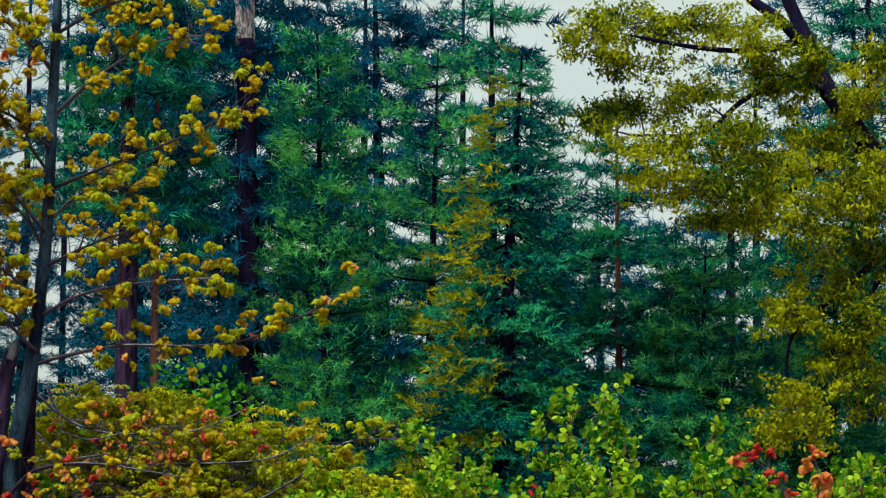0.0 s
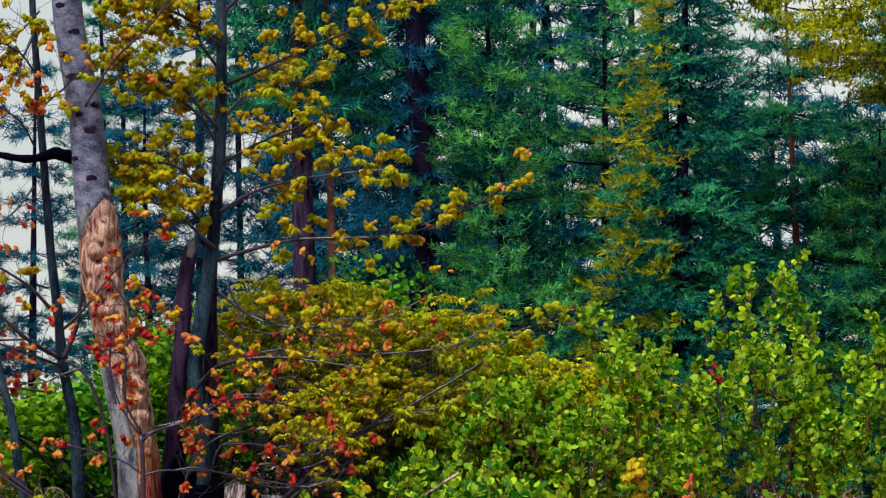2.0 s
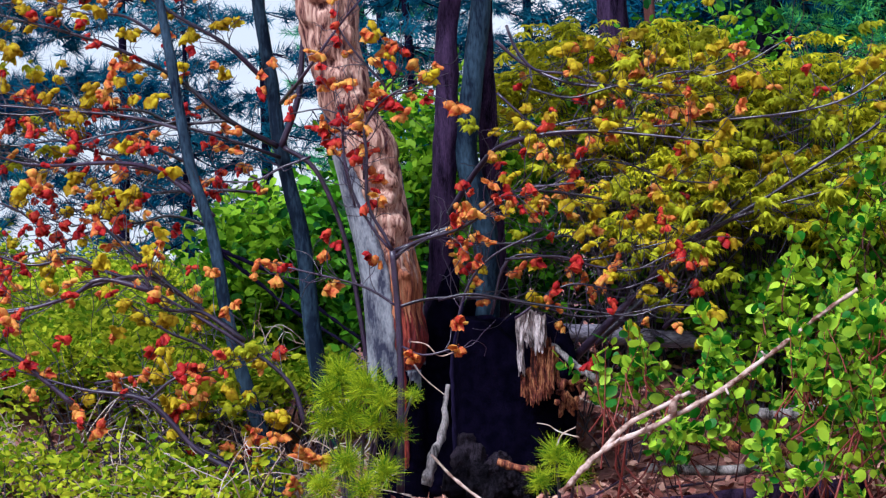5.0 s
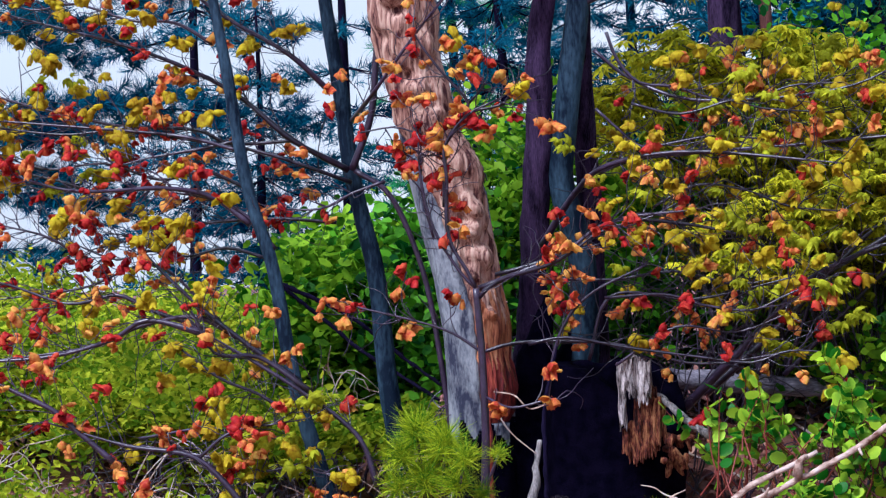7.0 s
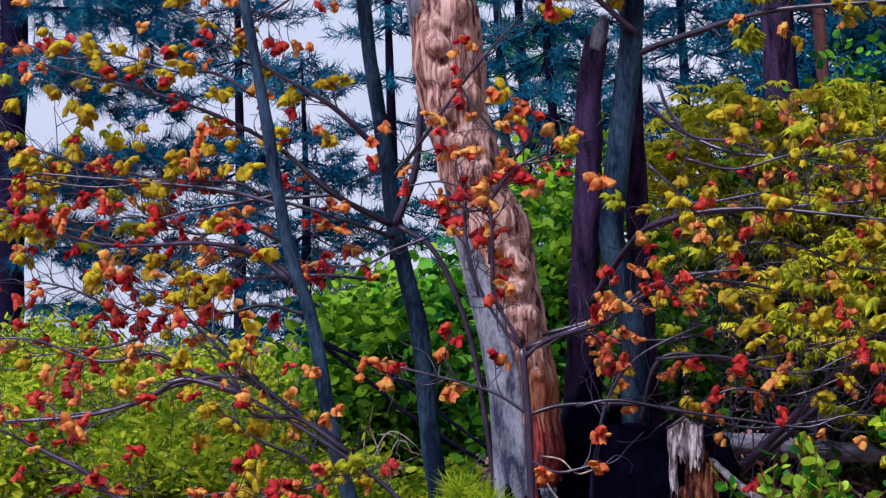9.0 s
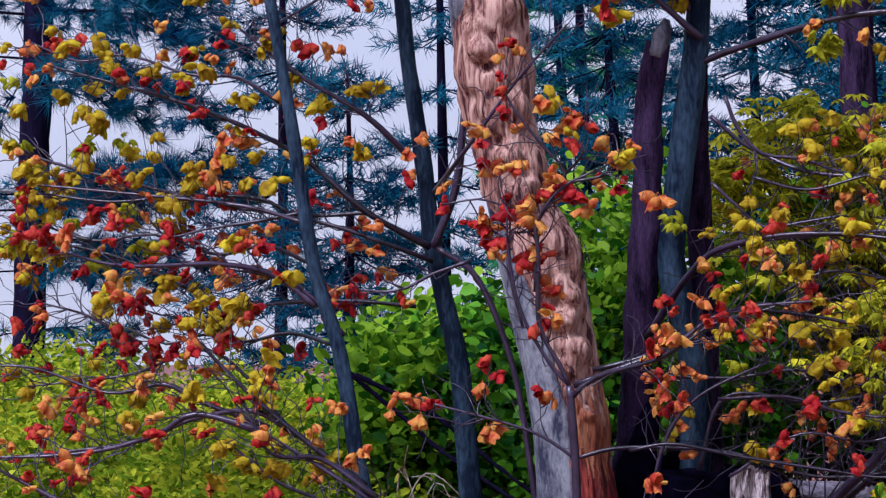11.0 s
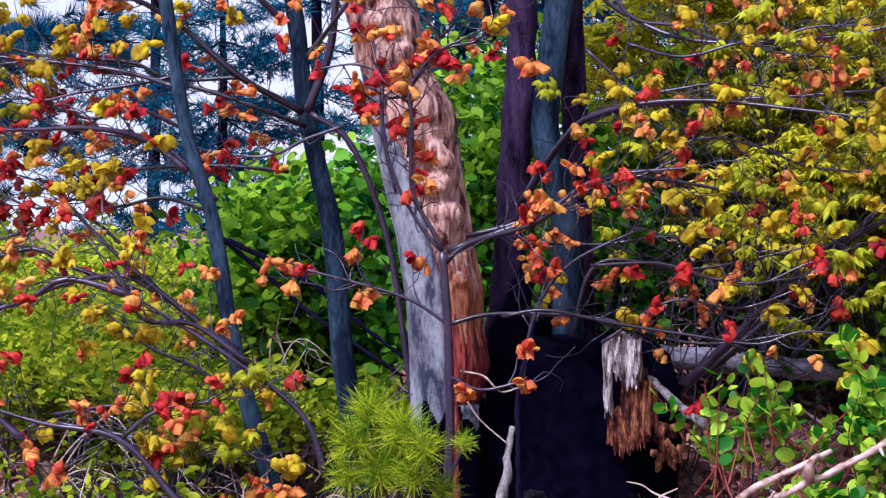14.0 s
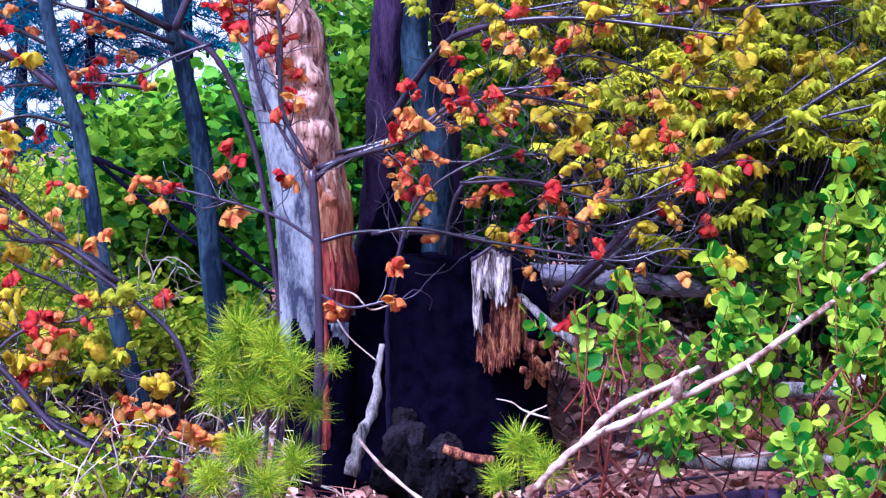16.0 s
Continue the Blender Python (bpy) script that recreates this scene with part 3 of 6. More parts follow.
# ---- the charred stump ----
def build_stump():
    cx, cy, _ = (-2.791, 22.35, -0.094)
    z0 = -0.3
    top = (-2.804, 22, 0.669)[2]
    R = 0.3058
    root = base_at("burnt_stump", "charred black hollow tree stump with a splintered top", "stump", (cx, cy, z0))
    sides, rings = 48, 26
    H = top - z0
    v, f = [], []
    for shell in (0, 1):
        for j in range(rings):
            u = j / (rings - 1)
            for k in range(sides):
                ang = 2 * math.pi * k / sides
                d = Vector((math.cos(ang), math.sin(ang), 0))
                flare = 1 + 0.22 * (1 - u) ** 3
                rr = R * flare * (1 + 0.08 * noise.noise(Vector((d.x * 2, d.y * 2, u * 3))) + 0.05 * noise.noise(Vector((d.x * 9, d.y * 9, u * 2))))
                # the right-hand shoulder has burnt away lower than the rest
                low = 0.30 * max(0.0, math.cos(ang + 0.5)) ** 2
                hh = H * (1 - low) * (1 + 0.03 * noise.noise(Vector((d.x * 6, d.y * 6, 4)))) 
                if shell:
                    rr *= 0.72
                    uu = 0.45 + 0.55 * u
                else:
                    uu = u
                v.append(d * rr + Vector((0, 0, hh * uu)))
    n1 = sides * rings
    for sh in (0, 1):
        for j in range(rings - 1):
            for k in range(sides):
                k2 = (k + 1) % sides
                q = (sh * n1 + j * sides + k, sh * n1 + j * sides + k2, sh * n1 + (j + 1) * sides + k2, sh * n1 + (j + 1) * sides + k)
                f.append(q if not sh else q[::-1])
    for k in range(sides):
        k2 = (k + 1) % sides
        o = (rings - 1) * sides
        f.append((o + k, o + k2, n1 + o + k2, n1 + o + k))
    f.append(tuple(n1 + k for k in range(sides)))
    part("body", mesh_of("body", v, f, CHAR), root, "cracked black charcoal wood")
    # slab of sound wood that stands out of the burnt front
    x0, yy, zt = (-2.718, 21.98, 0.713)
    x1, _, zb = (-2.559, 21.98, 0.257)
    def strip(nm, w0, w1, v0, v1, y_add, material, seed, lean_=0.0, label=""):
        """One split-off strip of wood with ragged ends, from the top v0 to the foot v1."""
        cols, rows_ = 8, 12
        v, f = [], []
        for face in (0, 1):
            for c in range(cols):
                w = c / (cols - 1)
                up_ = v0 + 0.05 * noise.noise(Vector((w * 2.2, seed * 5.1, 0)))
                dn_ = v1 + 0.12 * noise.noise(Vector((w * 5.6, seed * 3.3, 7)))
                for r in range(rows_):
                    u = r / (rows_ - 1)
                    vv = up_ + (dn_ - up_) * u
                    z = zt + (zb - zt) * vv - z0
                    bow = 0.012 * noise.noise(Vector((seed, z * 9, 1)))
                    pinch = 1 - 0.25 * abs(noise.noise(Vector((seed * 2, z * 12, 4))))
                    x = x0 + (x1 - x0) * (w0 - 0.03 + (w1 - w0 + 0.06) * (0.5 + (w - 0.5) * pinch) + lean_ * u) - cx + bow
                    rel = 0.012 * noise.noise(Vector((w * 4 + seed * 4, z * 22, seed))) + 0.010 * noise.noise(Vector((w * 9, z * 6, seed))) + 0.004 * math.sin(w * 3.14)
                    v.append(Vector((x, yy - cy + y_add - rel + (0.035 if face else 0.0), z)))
        n1 = cols * rows_
        for c in range(cols - 1):
            for r in range(rows_ - 1):
                q = (c * rows_ + r, (c + 1) * rows_ + r, (c + 1) * rows_ + r + 1, c * rows_ + r + 1)
                f.append(q[::-1])
                f.append(tuple(n1 + i for i in q))
        rim_ = [c * rows_ for c in range(cols)] + [(cols - 1) * rows_ + r for r in range(1, rows_)] + [c * rows_ + rows_ - 1 for c in range(cols - 2, -1, -1)] + [r for r in range(rows_ - 2, 0, -1)]
        for i, q in enumerate(rim_):
            q2 = rim_[(i + 1) % len(rim_)]
            f.append((q, q2, n1 + q2, n1 + q))
        part(nm, mesh_of(nm, v, f, material, False), root, label)

    rng = random.Random(4)
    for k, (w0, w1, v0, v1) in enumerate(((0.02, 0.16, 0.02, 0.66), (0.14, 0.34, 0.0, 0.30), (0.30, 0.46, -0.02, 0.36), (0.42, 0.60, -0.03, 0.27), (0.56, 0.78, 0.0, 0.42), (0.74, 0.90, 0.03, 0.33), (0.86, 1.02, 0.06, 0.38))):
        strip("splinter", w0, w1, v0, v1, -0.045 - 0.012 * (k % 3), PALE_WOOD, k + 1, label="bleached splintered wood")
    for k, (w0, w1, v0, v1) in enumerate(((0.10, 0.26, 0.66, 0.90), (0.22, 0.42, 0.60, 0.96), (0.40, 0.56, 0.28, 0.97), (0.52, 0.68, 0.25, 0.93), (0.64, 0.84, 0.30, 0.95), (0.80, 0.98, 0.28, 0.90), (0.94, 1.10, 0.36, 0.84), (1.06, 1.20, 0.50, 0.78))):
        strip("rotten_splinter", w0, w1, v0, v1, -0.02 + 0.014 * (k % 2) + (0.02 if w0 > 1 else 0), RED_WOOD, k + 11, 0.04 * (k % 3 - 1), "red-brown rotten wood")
    # pale rim of the top
    part("rim", mesh_of("rim", *tube([(-3.107, 22.1, 0.649), (-2.938, 22.03, 0.671), (-2.72, 21.99, 0.684)], (0.006, 0.011, 0.008), 6, 0.02, 0.6, 3, 30), PALE_WOOD), root, "thin bleached rim")
    root.children[-1].location = (-cx, -cy, -z0)
    # brown broken wood on the flank
    rng = random.Random(8)
    for k in range(16):
        p = Vector((-2.469, 22.05, 0.293)) + Vector((rng.uniform(-0.09, 0.13), rng.uniform(-0.1, 0.1), rng.uniform(-0.05, 0.13)))
        q = p + Vector((rng.uniform(-0.05, 0.08), rng.uniform(-0.04, 0.04), rng.uniform(-0.12, 0.05)))
        ob = part("splinter", mesh_of("splinter", *tube([p, (p + q) / 2, q], (0.014, 0.018, 0.006), 5, 0.04, 0.5, k, 30), RED_WOOD), root)
        ob.location = (-cx, -cy, -z0)


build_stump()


def build_burnt_trunk():
    root = base_at("dead_tree", "dead dark trunk with a broken grey top and burnt foot", "dead tree")
    part("trunk", mesh_of("trunk", *tube([(-3.224, 22.55, -0.259), (-3.227, 22.55, 0.241), (-3.2, 22.6, 0.735), (-3.16, 22.6, 1.231), (-3.121, 22.6, 1.68), (-3.102, 22.6, 2.148), (-3.062, 22.6, 2.372)], (0.15, 0.12, 0.085, 0.066, 0.064, 0.062, 0.05), 18, 0.04, 0.3, 5, 8), PURPLE_BARK), root, "dark purple-brown furrowed bark")
    part("burnt_foot", mesh_of("burnt_foot", *tube([(-3.233, 22.4, -0.26), (-3.224, 22.42, 0.254), (-3.164, 22.45, 0.633), (-3.118, 22.5, 0.853), (-3.09, 22.55, 0.963)], (0.21, 0.18, 0.14, 0.08, 0.02), 20, 0.04, 0.4, 6, 9), CHAR), root, "black charcoal")
    part("burnt_foot", mesh_of("burnt_foot", *tube([(-3.03, 22.75, -0.26), (-3.03, 22.75, 0.30), (-3.02, 22.72, 0.62), (-3.0, 22.7, 0.80)], (0.20, 0.16, 0.12, 0.04), 18, 0.04, 0.45, 8, 9), CHAR), root, "black charcoal")
    part("broken_top", mesh_of("broken_top", *tube([(-3.066, 22.56, 2.313), (-3.042, 22.56, 2.391), (-3.018, 22.56, 2.462)], (0.03, 0.045, 0.012), 10, 0.02, 0.4, 7, 20), GREY_WOOD), root, "broken grey end")


build_burnt_trunk()


def build_log(name, label, pts, radii, material, rough=0.25, sides=18, category="log"):
    root = base_at(name, label, category)
    part("trunk", mesh_of("trunk", *tube(pts, radii, sides, 0.05, rough, len(pts), 7), material), root)
    return root


build_log("fallen_log", "fallen grey barkless log behind the stump", [(-3.162, 22.9, 0.576), (-2.72, 23.1, 0.55), (-2.383, 23.25, 0.514), (-1.898, 23.4, 0.462)], (0.042, 0.048, 0.050, 0.046), LOG_WOOD)
build_log("fallen_log", "low black burnt log behind the stump", [(-3.184, 22.9, 0.688), (-2.934, 22.95, 0.646), (-2.661, 23, 0.609)], (0.03, 0.03, 0.022), CHAR)


def stick(label, pts, r0, r1, material=STICK):
    root = base_at("dead_branch", label, "branch")
    part("wood", mesh_of("wood", *tube(pts, (r0, r1), 10, 0.015, 0.55, len(label), 30), material), root)
    return root


build_log("fallen_log", "grey weathered log lying under manzanita", [(-2.095, 21.9, -0.057), (-1.674, 21.9, -0.076), (-1.028, 21.9, -0.027)], (0.024, 0.028, 0.027), ROOT_WOOD)
build_log("fallen_log", "tan broken log lying under manzanita", [(-2.009, 22.2, 0.071), (-1.745, 22.1, 0.03), (-1.361, 22, -0.02), (-1.11, 22, -0.041)], (0.028, 0.03, 0.035, 0.035), RED_WOOD)
# no log here: a dark shape added for the shadow under the manzanita
build_log("fallen_log", "dark log form standing in for shadow under manzanita", [(-2.279, 21.8, -0.231), (-1.837, 21.8, -0.207), (-1.03, 21.8, -0.16)], (0.015, 0.04, 0.055), PURPLE_BARK)
build_log("fallen_log", "pale broken log end under manzanita", [(-1.58, 22.3, 0.158), (-1.365, 22.3, 0.158), (-1.107, 22.3, 0.245)], (0.03, 0.038, 0.038), ROOT_WOOD)
fork = stick("bleached forked dead branch leaning through manzanita leaves", [(-2.408, 20.9, -0.061), (-2.215, 20.95, 0.124), (-1.964, 21, 0.236), (-1.671, 21, 0.383), (-1.419, 21, 0.558), (-1.173, 21.05, 0.737), (-1.035, 21.05, 0.824)], 0.014, 0.010)
part("side_branch", mesh_of("side_branch", *tube([(-2.215, 20.95, 0.124), (-2.101, 21, 0.236), (-1.928, 21.05, 0.319), (-1.817, 21.1, 0.372)], (0.013, 0.011), 9, 0.03, 0.35, 2, 16), STICK), fork)
for a_, b_ in (((-2.021, 20.98, 0.213), (-2.004, 20.96, 0.246)), ((-1.648, 21, 0.395), (-1.632, 20.98, 0.366)), ((-1.551, 21, 0.471), (-1.527, 20.98, 0.447)), ((-1.458, 21, 0.529), (-1.476, 20.98, 0.56)), ((-1.304, 21, 0.651), (-1.281, 20.98, 0.629)), ((-2.157, 20.96, 0.156), (-2.131, 20.94, 0.182))):
    part("spur", mesh_of("spur", *tube([a_, b_], (0.009, 0.004), 7, 0.01, 0.4, 3, 30), STICK), fork)
part("stub", mesh_of("stub", *tube([(-1.894, 20.98, 0.287), (-1.879, 20.97, 0.343), (-1.856, 21, 0.363)], (0.022, 0.012), 8, 0.02, 0.5, 3, 20), STICK), fork)
stick("grey dead branch leaning on the stump", [(-2.557, 22, 0.552), (-2.44, 21.9, 0.466), (-2.335, 21.8, 0.403), (-2.272, 21.8, 0.378)], 0.014, 0.02, ROOT_WOOD)
stick("bleached root against the burnt stump", [(-3.054, 21.85, 0.378), (-3.064, 21.8, 0.276), (-3.067, 21.75, 0.165), (-3.112, 21.7, 0.05), (-3.157, 21.7, -0.094)], 0.010, 0.030, ROOT_WOOD)
stick("thin bleached stick on the ground", [(-3.078, 21.4, 0.082), (-2.972, 21.35, -0.024), (-2.822, 21.3, -0.139)], 0.006, 0.009)
stick("thin black dead stem before the stump", [(-3.006, 21.7, -0.03), (-3.009, 21.7, 0.329), (-3.002, 21.7, 0.54), (-2.94, 21.7, 0.792)], 0.012, 0.006, FIR_BARK)
stick("thin pale twig before the stump", [(-2.391, 21.6, 0.128), (-2.485, 21.6, 0.157), (-2.536, 21.6, 0.19), (-2.592, 21.6, 0.202)], 0.004, 0.002)
stick("thin pale twig before the stump", [(-2.506, 21.6, 0.069), (-2.474, 21.6, 0.142), (-2.405, 21.6, 0.178)], 0.004, 0.003)
stick("thin pale twig hanging before the snag", [(-3.162, 21.45, 0.525), (-3.113, 21.4, 0.464), (-3.068, 21.4, 0.418), (-2.999, 21.4, 0.361)], 0.004, 0.002)
stick("thin pale twig hanging before the snag", [(-3.175, 21.45, 0.62), (-3.084, 21.4, 0.607), (-3.022, 21.4, 0.55), (-2.95, 21.4, 0.566)], 0.004, 0.003)
stick("long dark bare stick leaning behind the maple stems", [(-4.457, 22.9, 1.074), (-4.198, 22.9, 0.861), (-4.033, 22.9, 0.72), (-3.662, 22.8, 0.493)], 0.011, 0.008, FIR_BARK)
stick("long bare stick leaning behind the maple stems", [(-4.435, 23, 1.046), (-4.124, 23, 0.891), (-3.841, 23, 0.665), (-3.653, 23, 0.523)], 0.012, 0.008, FIR_BARK)


def chunk(at, size, seed):
    """A cracked lump of charcoal at the stump's foot."""
    bm = bmesh.new()
    bmesh.ops.create_icosphere(bm, subdivisions=3, radius=1)
    for vert in bm.verts:
        vert.co *= 1 + 0.45 * noise.noise(vert.co * 1.6 + Vector((seed * 9, 0, 0))) + 0.30 * noise.noise(vert.co * 4 + Vector((seed, 0, 0)))
    me = bpy.data.meshes.new("charred_chunk")
    bm.to_mesh(me)
    bm.free()
    me.materials.append(CHUNK)
    me.polygons.foreach_set("use_smooth", [False] * len(me.polygons))
    ob = new("charred_chunk", me)
    ob.matrix_world = Matrix.Translation(at) @ Matrix.Diagonal((size, size, size * 1.1, 1))
    tagged(ob, "cracked lump of charred wood at the foot of the stump", "wood", group="charred chunks")


for k, (at, size) in enumerate((((-2.931, 21.7, 0.013), 0.085), ((-2.864, 21.6, -0.058), 0.075), ((-2.97, 21.6, -0.079), 0.08), ((-2.76, 21.6, -0.099), 0.07), ((-2.801, 21.75, -0.015), 0.06), ((-2.974, 21.85, 0.089), 0.05), ((-2.642, 21.5, -0.105), 0.06), ((-2.969, 21.6, 0.005), 0.05), ((-2.802, 21.45, -0.12), 0.05), ((-2.874, 21.45, -0.089), 0.045), ((-2.822, 21.6, -0.016), 0.04), ((-2.704, 21.5, -0.054), 0.04))):
    chunk(at, size, k)
stick("short brown stick on the ground", [(-2.776, 21.5, 0.029), (-2.682, 21.5, -0.002), (-2.589, 21.5, -0.012)], 0.02, 0.016, RED_WOOD)


# ---- the maples ----
tall = Maple("tall young maple with golden new leaves", 3)
tall.stem([(-2.985, 22.72, -0.15), (-2.966, 22.7, 0.58), (-2.953, 22.65, 1.136), (-3.025, 22.6, 1.482), (-2.978, 22.6, 1.897), (-2.906, 22.6, 2.416), (-2.854, 22.6, 3.199), (-2.85, 22.6, 3.774), (-2.853, 22.6, 4.31), (-2.853, 22.6, 4.928), (-2.868, 22.6, 5.754)], 0.075, 0.03)
tall.stem([(-2.945, 22.92, -0.15), (-2.938, 22.9, 0.5), (-2.933, 22.85, 1.341), (-2.939, 22.75, 1.935), (-2.917, 22.65, 2.418)], 0.07, 0.05, PURPLE_BARK)
for pts, n, reach in (
        ([(-2.837, 22.6, 3.553), (-2.377, 22.4, 3.734), (-1.846, 22.2, 3.935), (-1.44, 22.1, 4.14)], 14, 0.34),
        ([(-2.914, 22.6, 2.276), (-2.733, 22.55, 2.337), (-2.277, 22.4, 2.437), (-1.708, 22.3, 2.455), (-1.344, 22.2, 2.512), (-0.988, 22.1, 2.672), (-0.636, 22, 2.866)], 13, 0.26),
        ([(-2.842, 22.6, 4.085), (-2.488, 22.4, 4.38), (-2.085, 22.3, 4.606), (-1.709, 22.2, 4.659)], 13, 0.3),
        ([(-2.863, 22.6, 2.985), (-2.422, 22.3, 3.178), (-2.057, 22.2, 3.284)], 9, 0.3),
        ([(-2.89, 22.6, 2.626), (-2.535, 22.4, 2.798), (-2.078, 22.2, 2.883), (-1.555, 22.1, 2.929)], 13, 0.28),
        ([(-2.857, 22.6, 4.392), (-3.016, 22.5, 4.578), (-3.235, 22.4, 4.759)], 9, 0.3),
        ([(-2.85, 22.6, 3.654), (-3.023, 22.5, 3.882), (-3.326, 22.4, 4.144)], 9, 0.3),
        ([(-2.834, 22.6, 3.063), (-3.018, 22.5, 3.353), (-3.323, 22.3, 3.566)], 9, 0.3),
        ([(-2.85, 22.6, 4.68), (-2.47, 22.4, 4.87), (-1.905, 22.3, 5.081)], 10, 0.3),
        ([(-2.834, 22.6, 3.328), (-2.627, 22.9, 3.568), (-2.278, 23.1, 3.642)], 7, 0.25),
        ([(-2.902, 22.6, 2.455), (-3.023, 22.5, 2.623), (-3.383, 22.4, 2.846)], 8, 0.28),
        ([(-2.855, 22.55, 3.85), (-3.203, 22.4, 4.08), (-3.529, 22.4, 3.917)], 12, 0.28),
        ([(-2.87, 22.55, 3.25), (-3.158, 22.4, 3.55), (-3.547, 22.4, 3.632)], 12, 0.28),
        ([(-2.874, 22.55, 2.72), (-3.194, 22.4, 2.981), (-3.581, 22.4, 2.94)], 12, 0.28),
        ([(-2.884, 22.55, 2.38), (-3.191, 22.4, 2.656), (-3.498, 22.4, 2.736)], 9, 0.28)):
    tall.limb(pts, 0.014, 0.005, "yylyylyyly" if pts[0][2] > 2.6 else "yylyylyo", int(n * 1.6), reach, 0.12, tufts=3, scale=1.15, skip=0.05)

side = Maple("spreading maple limbs with golden and orange new leaves", 5)
for pts, mix, n, r in (
        ([(-3.113, 22.5, 1.2), (-2.923, 22.3, 1.433), (-2.74, 22.1, 1.551), (-2.362, 22, 1.594), (-1.724, 21.9, 1.522)], "oryoyl", 15, 0.016),
        ([(-3.266, 21.7, 1.046), (-3.094, 21.7, 1.107), (-2.903, 21.7, 1.179), (-2.691, 21.7, 1.312), (-2.335, 21.7, 1.349)], "oyyr", 13, 0.012),
        ([(-2.527, 22.6, 0.427), (-2.223, 22.5, 0.714), (-1.97, 22.4, 0.961), (-1.855, 22.3, 1.045), (-1.591, 22.2, 1.156), (-1.171, 22.2, 1.263)], "ylly", 14, 0.022),
        ([(-2.433, 22.8, 0.49), (-2.088, 22.8, 0.784), (-1.702, 22.8, 1.165), (-1.432, 22.8, 1.387), (-1.169, 22.8, 1.573)], "lyll", 14, 0.020),
        ([(-3.307, 21.9, 0.76), (-3.111, 21.9, 0.801), (-2.724, 21.9, 0.782), (-2.363, 21.9, 0.687), (-1.94, 21.9, 0.731)], "oyroy", 13, 0.008),
        ([(-2.847, 22, 0.708), (-2.735, 22, 0.986), (-2.37, 22, 0.961), (-1.943, 22, 1.043)], "oyroyl", 11, 0.008),
        ([(-3.013, 21.8, 0.532), (-2.945, 21.8, 0.828), (-2.814, 21.8, 0.996), (-2.558, 21.8, 1.12)], "oor", 8, 0.009),
        ([(-2.888, 22.3, 1.483), (-2.602, 22.2, 1.576), (-1.848, 22.1, 1.612), (-1.172, 22, 1.674), (-0.804, 22, 1.871)], "yoryoyl", 15, 0.010),
        ([(-1.874, 22.4, 1.017), (-1.429, 22.4, 1.27), (-0.985, 22.4, 1.54), (-0.644, 22.4, 1.809), (-0.237, 22.4, 1.858)], "llyl", 15, 0.012),
        ([(-2.83, 22.4, 2.064), (-2.659, 22.4, 1.926), (-2.339, 22.3, 1.819), (-1.719, 22.2, 1.847), (-1.346, 22.2, 2.013)], "oryor", 14, 0.009)):
    side.limb(pts, r, 0.004, mix, int(n * 0.75), 0.28, 0.1, scale=1.1 if "l" in mix else 1.0)

left = Maple("slender leaning maple with drooping red and orange new leaves", 7)
left.stem([(-3.874, 22, -0.272), (-3.997, 22, 0.057), (-4.156, 22, 0.63), (-4.237, 22, 1.146), (-4.339, 22, 1.517), (-4.416, 22, 2.048), (-4.485, 22, 2.489), (-4.564, 22, 2.931)], 0.042, 0.022)
for pts, mix, n, r in (
        ([(-4.334, 22, 1.351), (-4.496, 22, 1.473), (-4.693, 21.9, 1.523), (-5.095, 21.8, 1.53), (-5.484, 21.8, 1.655)], "rroy", 14, 0.014),
        ([(-4.097, 21.8, 0.664), (-4.382, 21.8, 0.88), (-4.537, 21.8, 1.011), (-4.714, 21.8, 1.186), (-4.825, 21.8, 1.317)], "oyry", 10, 0.016),
        ([(-4.361, 21.8, 0.859), (-4.552, 21.85, 0.954), (-4.818, 21.9, 0.92), (-5.049, 21.9, 0.833), (-5.538, 21.9, 0.78)], "orr", 8, 0.012),
        ([(-4.521, 22.3, 0.852), (-4.874, 22.4, 1.168), (-5.267, 22.5, 1.076), (-5.707, 22.5, 1.032)], "rroyy", 12, 0.008),
        ([(-5.184, 22.4, 1.171), (-5.374, 22.4, 1.31), (-5.615, 22.4, 1.382)], "royy", 9, 0.008),
        ([(-4.406, 22.1, 1.681), (-4.686, 22.2, 1.754), (-5.107, 22.2, 1.807), (-5.581, 22.2, 1.862)], "royy", 12, 0.009),
        ([(-4.004, 21.6, 0.637), (-4.219, 21.6, 0.785), (-4.388, 21.5, 0.813), (-4.494, 21.5, 1.025)], "ory", 6, 0.012),
        ([(-4.051, 21.4, 0.026), (-4.232, 21.4, 0.142), (-4.452, 21.4, 0.37), (-4.766, 21.4, 0.434), (-5.109, 21.4, 0.54)], "roro", 10, 0.016),
        ([(-4.951, 22.6, 1.781), (-5.293, 22.6, 1.87), (-5.612, 22.6, 1.959), (-5.932, 22.6, 2.074)], "lyyl", 12, 0.008),
        ([(-5.042, 22.6, 1.427), (-5.357, 22.6, 1.565), (-5.677, 22.6, 1.626), (-5.949, 22.6, 1.584)], "yoll", 10, 0.008),
        ([(-4.452, 21.4, 0.37), (-4.305, 21.4, 0.479), (-4.076, 21.4, 0.516)], "ro", 5, 0.008)):
    left.limb(pts, r, 0.004, mix, n, 0.28, 0.12, scale=1.15)
